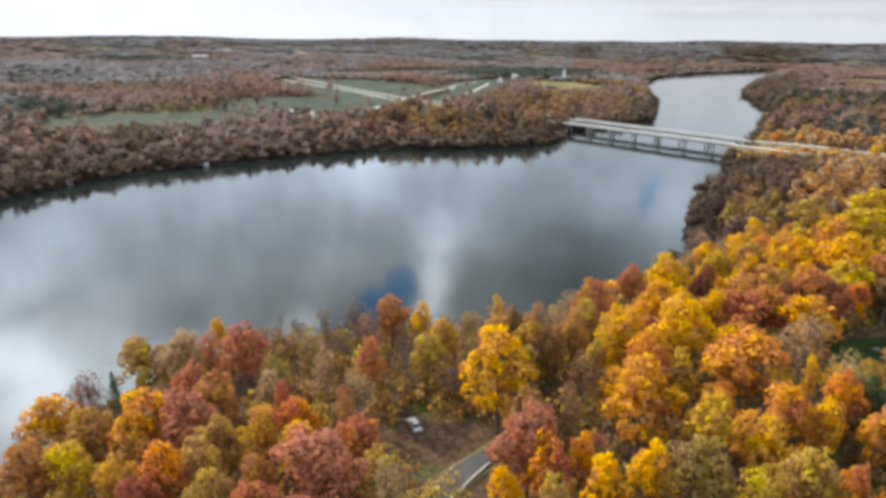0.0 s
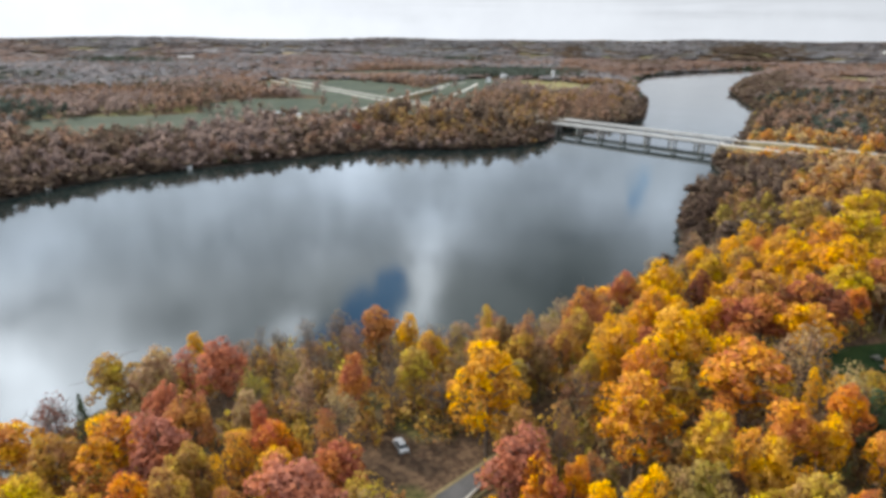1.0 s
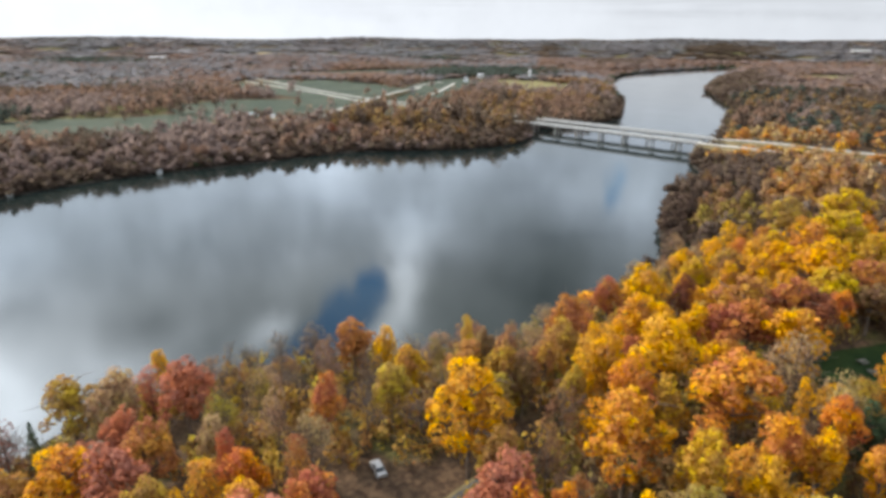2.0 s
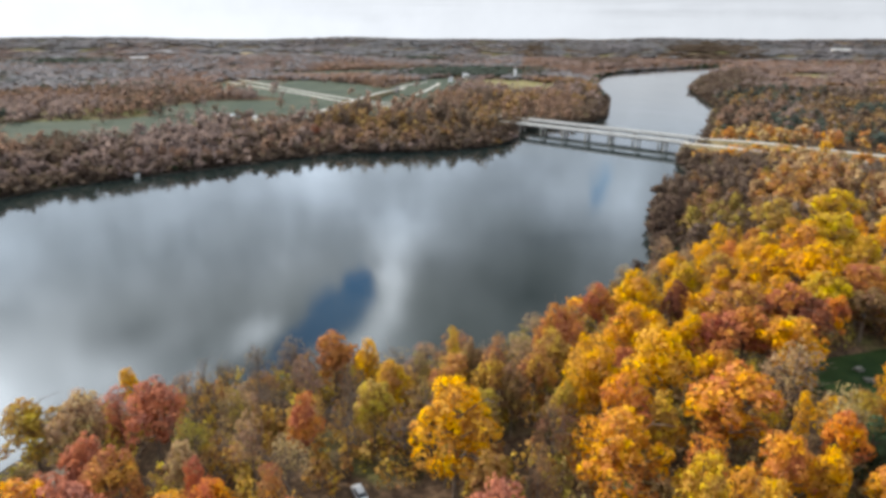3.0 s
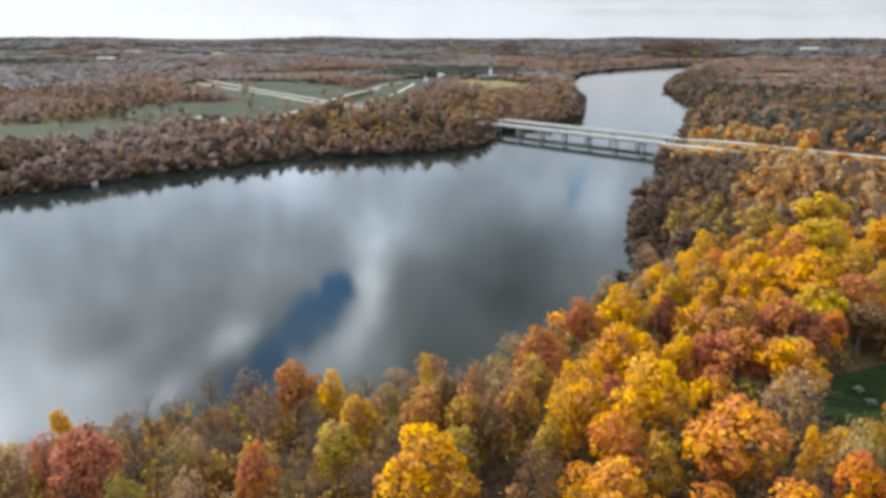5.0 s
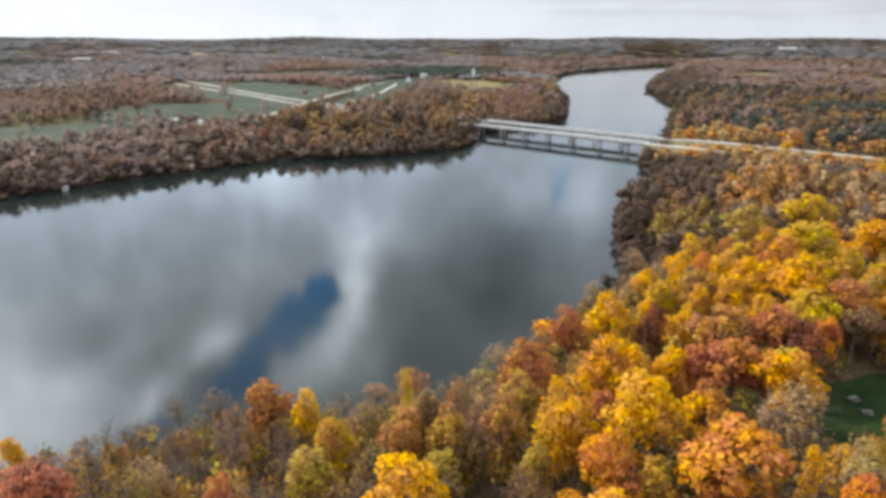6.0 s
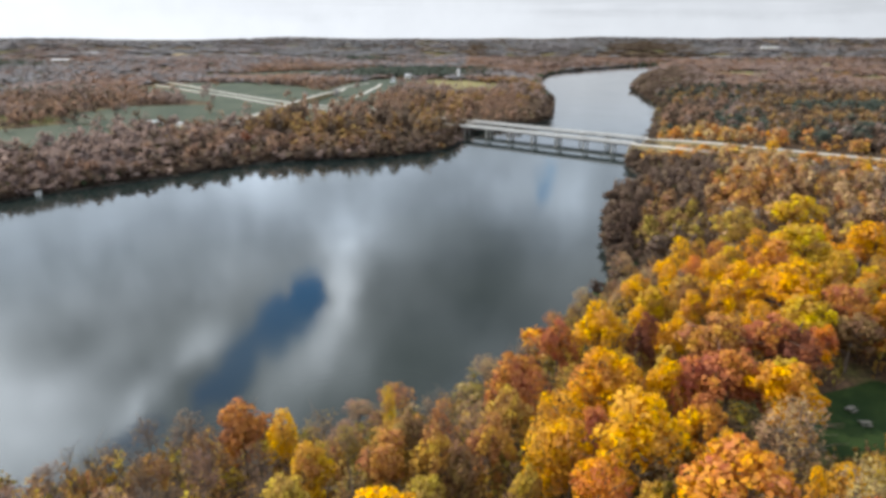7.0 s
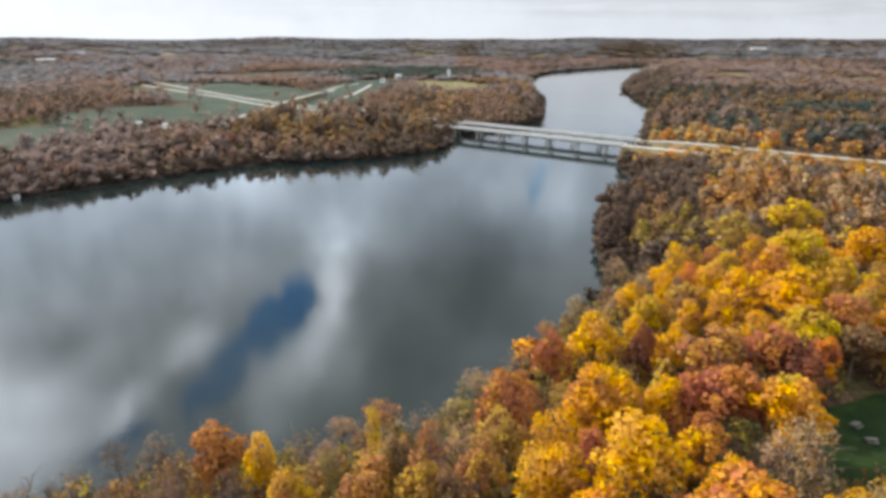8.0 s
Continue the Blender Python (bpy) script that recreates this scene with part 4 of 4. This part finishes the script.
    x, y = BR0[0] - along * BRU[0] + off * BRN[0], BR0[1] - along * BRU[1] + off * BRN[1]
    d = inland(x, y)
    x, y, d = x[d > 1], y[d > 1], d[d > 1]
    woodland("low tan brush along the highway bank", x, y, rng.uniform(2.4, 4.2, len(x)), rng.uniform(1.6, 2.6, len(x)), mix("tan amber tan brown", "tan brown olive tan"), brush, 9)
    # undergrowth of the far woods
    x, y, d = scatter(rng, 250, 560, 5.0, -52, 12, 0.3, 110)
    leaf = mix("russet umber brown", "umber russet")
    woodland("brown undergrowth of the woods on the far bank", x, y, rng.uniform(3, 7, len(x)), rng.uniform(2.5, 4, len(x)), leaf, far, 8)
    # the woods of the far bank and beyond the highway
    x, y, d = scatter(rng, 420, 950, 9.3, -46, 56, 0.6)
    off = (x - BR0[0]) * BRN[0] + (y - BR0[1]) * BRN[1]
    leaf = mix("russet cinnamon russet umber", "russet cinnamon umber russet")
    leaf = np.where((x > -60) & (y < 720) & (x < 0.4 * y), mix("cinnamon brown umber cinnamon", "umber maroon russet dark"), leaf)
    leaf = np.where((x > 0.3 * y) & (y > 570), mix("umber russet brown cinnamon", "umber dark pine brown"), leaf)
    leaf = np.where((x > 0.42 * y) & (y < 640), mix("brown umber russet cinnamon", "umber brown pine dark"), leaf)
    # gold autumn strip by the highway, with sunlight put into its brighter leaf colours
    sunny = (x > 0.45 * y) & (y < 600) & (off < 68 + 22 * np.sin(x / 30) + rng.normal(0, 10, len(x)))
    leaf = np.where(sunny, mix("amber orange amber tan rust", "amber tan copper amber"), leaf)
    drift = np.sin(x / 83 + 0.6) + np.sin(y / 61 + x / 140 + 2) + rng.normal(0, 0.3, len(x))
    leaf = np.where((drift > 0.9) & (x < 20) & (d > 60), mix("pine ash pine", "pine ash pine"), leaf)
    pines = (((x - 470) / 75) ** 2 + ((y - 540) / 32) ** 2 < 1) | ((x > 0) & (x < 190) & (y > 985 - 0.2 * x))
    leaf = np.where(pines, mix("pine umber dark", "pine dark umber"), leaf)
    # the waterline again takes dark leaves in place of shade
    leaf = np.where(d < 9, mix("umber dark umber", "umber dark dark"), leaf)
    by_bridge = np.where((x > -50) & (x < 130) & (y > 480) & (y < 660), 1.3, 0.9)
    tall = beside_highway(x, y, rng.uniform(9, 15, len(x)) * np.where(d < 8, 0.75, 1) * by_bridge)
    woodland("brown and rust autumn woods along the far bank", x, y, tall, rng.uniform(4.4, 6.8, len(x)), leaf, low, 2)
    # a fringe of bushes along the water
    x, y, d = scatter(rng, 950, 2000, 5.0, -10, 45, 0.1, 12.0)
    woodland("dark bushes along the distant water's edge", x, y, rng.uniform(3, 8, len(x)), rng.uniform(3, 5, len(x)), mix("umber ash", "umber ash green"), far, 7)
    # dark leaf colours stand in for the shaded foot of the bank here
    x, y, d = scatter(rng, 160, 950, 3.2, -52, 62, 0.1, 9.0)
    woodland("bushes along the water's edge with the bank's shade in their dark colour", x, y, rng.uniform(2.5, 6, len(x)), rng.uniform(1.8, 3.2, len(x)), mix("dark umber dark olive", "dark umber dark green"), far, 6)
    # the distance; its haze is put into the pale ash, bare and russet leaves
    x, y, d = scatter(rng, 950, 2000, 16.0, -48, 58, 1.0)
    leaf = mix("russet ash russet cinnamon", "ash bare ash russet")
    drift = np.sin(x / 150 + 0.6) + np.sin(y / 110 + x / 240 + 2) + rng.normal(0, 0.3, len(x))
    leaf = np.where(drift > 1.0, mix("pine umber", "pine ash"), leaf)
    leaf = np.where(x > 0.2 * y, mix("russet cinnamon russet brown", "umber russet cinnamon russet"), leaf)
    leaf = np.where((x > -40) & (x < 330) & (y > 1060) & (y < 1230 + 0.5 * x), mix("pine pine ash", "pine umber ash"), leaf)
    woodland("distant autumn woods with haze put into their grey-brown colours", x, y, rng.uniform(7.5, 9.5, len(x)), rng.uniform(8.5, 12.5, len(x)), leaf, far, 3)
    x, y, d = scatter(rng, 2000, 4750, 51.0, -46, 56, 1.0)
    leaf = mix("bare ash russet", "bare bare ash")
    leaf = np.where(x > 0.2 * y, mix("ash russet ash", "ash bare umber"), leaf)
    woodland("distant autumn woods with haze put into their grey-brown colours", x, y, rng.uniform(7, 8.5, len(x)), rng.uniform(29, 41, len(x)), leaf, far, 4)


build_woods()

# ---- buildings, small things ----


def house(label, x, y, turn, length, width, wall_height, roof_height, wall_mat, roof_mat, windows=3, category="house"):
    """A gabled building along its own x, standing on the ground."""
    ob = new(category.replace(" ", "_"))
    z = float(ground_height(x, y))
    l, w = length / 2, width / 2
    part("wall", box(bmesh.new(), -l, l, -w, w, -1.5, wall_height), wall_mat, ob)
    for end in (-l, l - 0.02):
        bm = bmesh.new()
        v = [bm.verts.new(c) for c in ((end, -w, wall_height), (end, w, wall_height), (end, 0, wall_height + roof_height), (end + 0.02, -w, wall_height), (end + 0.02, w, wall_height), (end + 0.02, 0, wall_height + roof_height))]
        for f in ((0, 1, 2), (5, 4, 3), (0, 3, 4, 1), (1, 4, 5, 2), (2, 5, 3, 0)):
            bm.faces.new([v[i] for i in f])
        part("gable", bm, wall_mat, ob)
    for s in (-1, 1):
        bm = bmesh.new()
        over, t = 0.4, 0.18
        eave = wall_height - over * roof_height / w
        c = [(a, s * b, h + k) for k in (0.02, t) for a in (-l - over, l + over) for b, h in ((0.0, wall_height + roof_height), (w + over, eave))]
        v = [bm.verts.new(p) for p in c]
        for f in ((0, 1, 3, 2), (4, 6, 7, 5), (0, 4, 5, 1), (2, 3, 7, 6), (0, 2, 6, 4), (1, 5, 7, 3)):
            bm.faces.new([v[i] for i in f])
        bmesh.ops.recalc_face_normals(bm, faces=bm.faces)
        part("roof", bm, roof_mat, ob)
    for i in range(windows):
        a = -l + length * (i + 1) / (windows + 1)
        for s in (-1, 1):
            wide, low, high = 0.05 * length, 0.35 * wall_height, 0.75 * wall_height
            part("window", box(bmesh.new(), a - wide, a + wide, s * w - 0.04, s * w + 0.04, low, high), dark_glass, ob, "dark window pane")
    part("door", box(bmesh.new(), -0.5, 0.5, -w - 0.06, -w + 0.04, 0, min(2.1, 0.8 * wall_height)), steel, ob)
    ob.matrix_basis = pose(x, y, z, 0, 0, turn)
    return tagged(ob, label, category)


roof_blue = rough_surface("blue_grey_roof_sheet", (0.27, 0.33, 0.36), (0.42, 0.48, 0.51), 0.4, 5.0, 0.1, 0.5)
roof_brown = rough_surface("brown_roof_shingles", (0.10, 0.075, 0.06), (0.2, 0.16, 0.13), 0.3, 3.0, 0.3)
house("long pale barn with blue-grey sheet roof beside pasture", -137, 553, -28, 26, 6, 2.0, 0.9, concrete, roof_blue, 5, "barn")
house("low pale shed with grey roof beside pasture", -116, 543, -18, 6, 4, 1.9, 0.8, concrete, roof_tin, 2, "shed")
house("tall white farmhouse with grey roof beyond the highway", 85, 972, 80, 8, 7, 5.5, 3.0, white_wall, roof_tin, 3)
house("white farmhouse with grey roof beyond the highway", 118, 1062, -20, 10, 8, 4.5, 2.4, white_wall, roof_tin, 3)
house("pale house with brown roof at the edge of a field", 238, 1092, 15, 12, 8, 4.2, 2.4, white_wall, roof_brown, 3)
house("small white cottage on the wooded river bank", 238, 735, 65, 8, 6, 3.6, 2.0, white_wall, roof_tin, 2)
house("small white boathouse at the water's edge", -196, 313, 50, 2.4, 1.8, 1.5, 0.6, white_wall, roof_tin, 1, "boathouse")
house("small white boathouse at the water's edge", -143, 363, 25, 2.4, 1.8, 1.5, 0.6, white_wall, roof_tin, 1, "boathouse")
house("long white industrial hall far off", -676, 1768, 20, 44, 20, 6, 2, white_wall, roof_tin, 8, "hall")
house("long white industrial hall far off", -745, 2150, 30, 44, 20, 6, 2, white_wall, roof_tin, 6, "hall")
house("white farm building on a far rise", 1700, 2350, -30, 60, 25, 8, 3, white_wall, roof_tin, 5, "barn")


def silo(x, y, radius, height):
    """A round silo with hoops, a domed cap and a hatch."""
    ob = new("silo")
    part("wall", rod(bmesh.new(), (0, 0, -1), (0, 0, height), radius, radius, 24), white_wall, ob)
    for i in range(5):
        part("hoop", rod(bmesh.new(), (0, 0, height * (i + 0.7) / 5.5), (0, 0, height * (i + 0.7) / 5.5 + 0.15), radius + 0.05, radius + 0.05, 24), steel, ob)
    bm = bmesh.new()
    bmesh.ops.create_uvsphere(bm, u_segments=24, v_segments=10, radius=radius * 1.02, matrix=Matrix.Translation((0, 0, height)) @ Matrix.Diagonal((1, 1, 0.55, 1)))
    part("dome", bm, roof_tin, ob)
    part("hatch", box(bmesh.new(), -0.4, 0.4, -radius - 0.1, -radius + 0.1, 0.3, 1.7), steel, ob)
    ob.matrix_basis = pose(x, y, float(ground_height(x, y)))
    return tagged(ob, "tall pale concrete silo beyond the woods", "silo")


silo(197, 1045, 2.4, 15)

# ---- the clearing ----


def kerb():
    """A pale raised edge along the drive, of concrete lengths."""
    ob = new("kerb")
    p = path_points([(-2.3, 70.0, 0), (1.4, 75.3, 0), (4.8, 80.3, 0), (8.2, 84.5, 0)], 2.0)
    for a, b in zip(p, p[1:]):
        mid, d = (a + b) / 2, b - a
        bm = box(bmesh.new(), -np.linalg.norm(d) / 2 + 0.02, np.linalg.norm(d) / 2 - 0.02, -0.14, 0.14, -0.4, 0.36, 0.03)
        stone = part("kerbstone", bm, pale_concrete, ob)
        z = max(6.2, float(ground_height(mid[0], mid[1])) + 0.5)
        stone.matrix_basis = pose(mid[0], mid[1], z, 0, 0, math.degrees(math.atan2(d[1], d[0])))
    return tagged(ob, "pale concrete kerb along the asphalt drive", "kerb", kind="structure")


kerb()
car_paint = rough_surface("silver_car_paint", (0.44, 0.45, 0.46), (0.54, 0.55, 0.56), 0.3, 2.0, 0.02, 0.35, 0.2)
rubber = rough_surface("black_tyre_rubber", (0.015, 0.015, 0.015), (0.035, 0.035, 0.035), 0.05, 0.5, 0.2)


def car(x, y, turn):
    """A small parked car along its own x."""
    ob = new("car")
    bm = bmesh.new()
    outline = ((-2.1, 0.35), (-2.1, 0.85), (-1.9, 0.95), (-0.9, 1.0), (1.0, 0.98), (1.95, 0.85), (2.1, 0.7), (2.1, 0.35))
    rows = [[bm.verts.new((a, s * (0.85 - 0.06 * (h > 0.8)), h)) for a, h in outline] for s in (-1, 1)]
    bm.faces.new(rows[0])
    bm.faces.new(rows[1][::-1])
    for i in range(len(outline)):
        k = (i + 1) % len(outline)
        bm.faces.new((rows[0][k], rows[0][i], rows[1][i], rows[1][k]))
    bmesh.ops.recalc_face_normals(bm, faces=bm.faces)
    part("body", bm, car_paint, ob)
    bm = bmesh.new()
    shape = ((-1.5, 0.98, 0.74), (-1.0, 1.46, 0.6), (0.3, 1.48, 0.6), (1.0, 0.98, 0.74))
    rows = [[bm.verts.new((a, s * b, h)) for a, h, b in shape] for s in (-1, 1)]
    bm.faces.new(rows[0])
    bm.faces.new(rows[1][::-1])
    for i in range(4):
        k = (i + 1) % 4
        bm.faces.new((rows[0][k], rows[0][i], rows[1][i], rows[1][k]))
    bmesh.ops.recalc_face_normals(bm, faces=bm.faces)
    part("cabin", bm, dark_glass, ob, "dark glazed cabin")
    part("car_roof", box(bmesh.new(), -1.02, 0.32, -0.6, 0.6, 1.47, 1.53, 0.02), car_paint, ob)
    for a in (-1.35, 1.3):
        for s in (-0.8, 0.8):
            tyre = part("wheel", rod(bmesh.new(), (a, s - 0.1, 0.32), (a, s + 0.1, 0.32), 0.32, 0.32, 18), rubber, ob)
            part("rim", rod(bmesh.new(), (a, s - 0.115, 0.32), (a, s + 0.115, 0.32), 0.19, 0.19, 12), roof_tin, tyre)
    ob.matrix_basis = pose(x, y, float(ground_height(x, y)) + 0.02, 0, 0, turn)
    return tagged(ob, "small silver car parked on leaf litter in a clearing", "car")


car(-4.9, 95.6, 112)


tan_roof = rough_surface("tan_roof_shingles", (0.42, 0.36, 0.27), (0.60, 0.53, 0.42), 0.3, 2.0, 0.3)
brown_boards = rough_surface("dark_brown_boards", (0.06, 0.045, 0.035), (0.12, 0.09, 0.07), 0.2, 1.5, 0.3)
house("small dark wooden shelter with a pale tan roof near the shore", -58.0, 104.8, 40, 6.5, 5.0, 2.3, 1.7, brown_boards, tan_roof, 1, "shelter")
grey_boards = rough_surface("silvery_weathered_boards", (0.13, 0.12, 0.10), (0.24, 0.225, 0.20), 0.15, 1.2, 0.3)


def picnic_table():
    """A table with two fixed benches: boards on two crossed frames."""
    ob = new("picnic_table")
    for i in range(5):
        part("board", box(bmesh.new(), -0.95, 0.95, -0.37 + 0.15 * i, -0.24 + 0.15 * i, 0.71, 0.75, 0.008), grey_boards, ob)
    for s in (-1, 1):
        for i in range(2):
            part("bench_board", box(bmesh.new(), -0.95, 0.95, s * 0.72 - 0.14 + 0.15 * i, s * 0.72 - 0.01 + 0.15 * i, 0.41, 0.45, 0.008), grey_boards, ob)
        part("brace", box(bmesh.new(), s * 0.65 - 0.03, s * 0.65 + 0.03, -0.85, 0.85, 0.33, 0.41), grey_boards, ob)
        for k in (-1, 1):
            part("leg", rod(bmesh.new(), (s * 0.7, k * 0.62, 0), (s * 0.7, k * 0.22, 0.71), 0.05, 0.05, 4), grey_boards, ob)
    return tagged(ob, "weathered pale wooden picnic table on the lawn", "picnic table", "picnic tables on the lawn")


bench = picnic_table()
bench.matrix_basis = pose(100.0, 125.4, float(ground_height(100.0, 125.4)) + 0.12, 0, 0, 20)
copy_thing(bench, pose(99.0, 121.0, float(ground_height(99.0, 121.0)) + 0.12, 0, 0, -15))
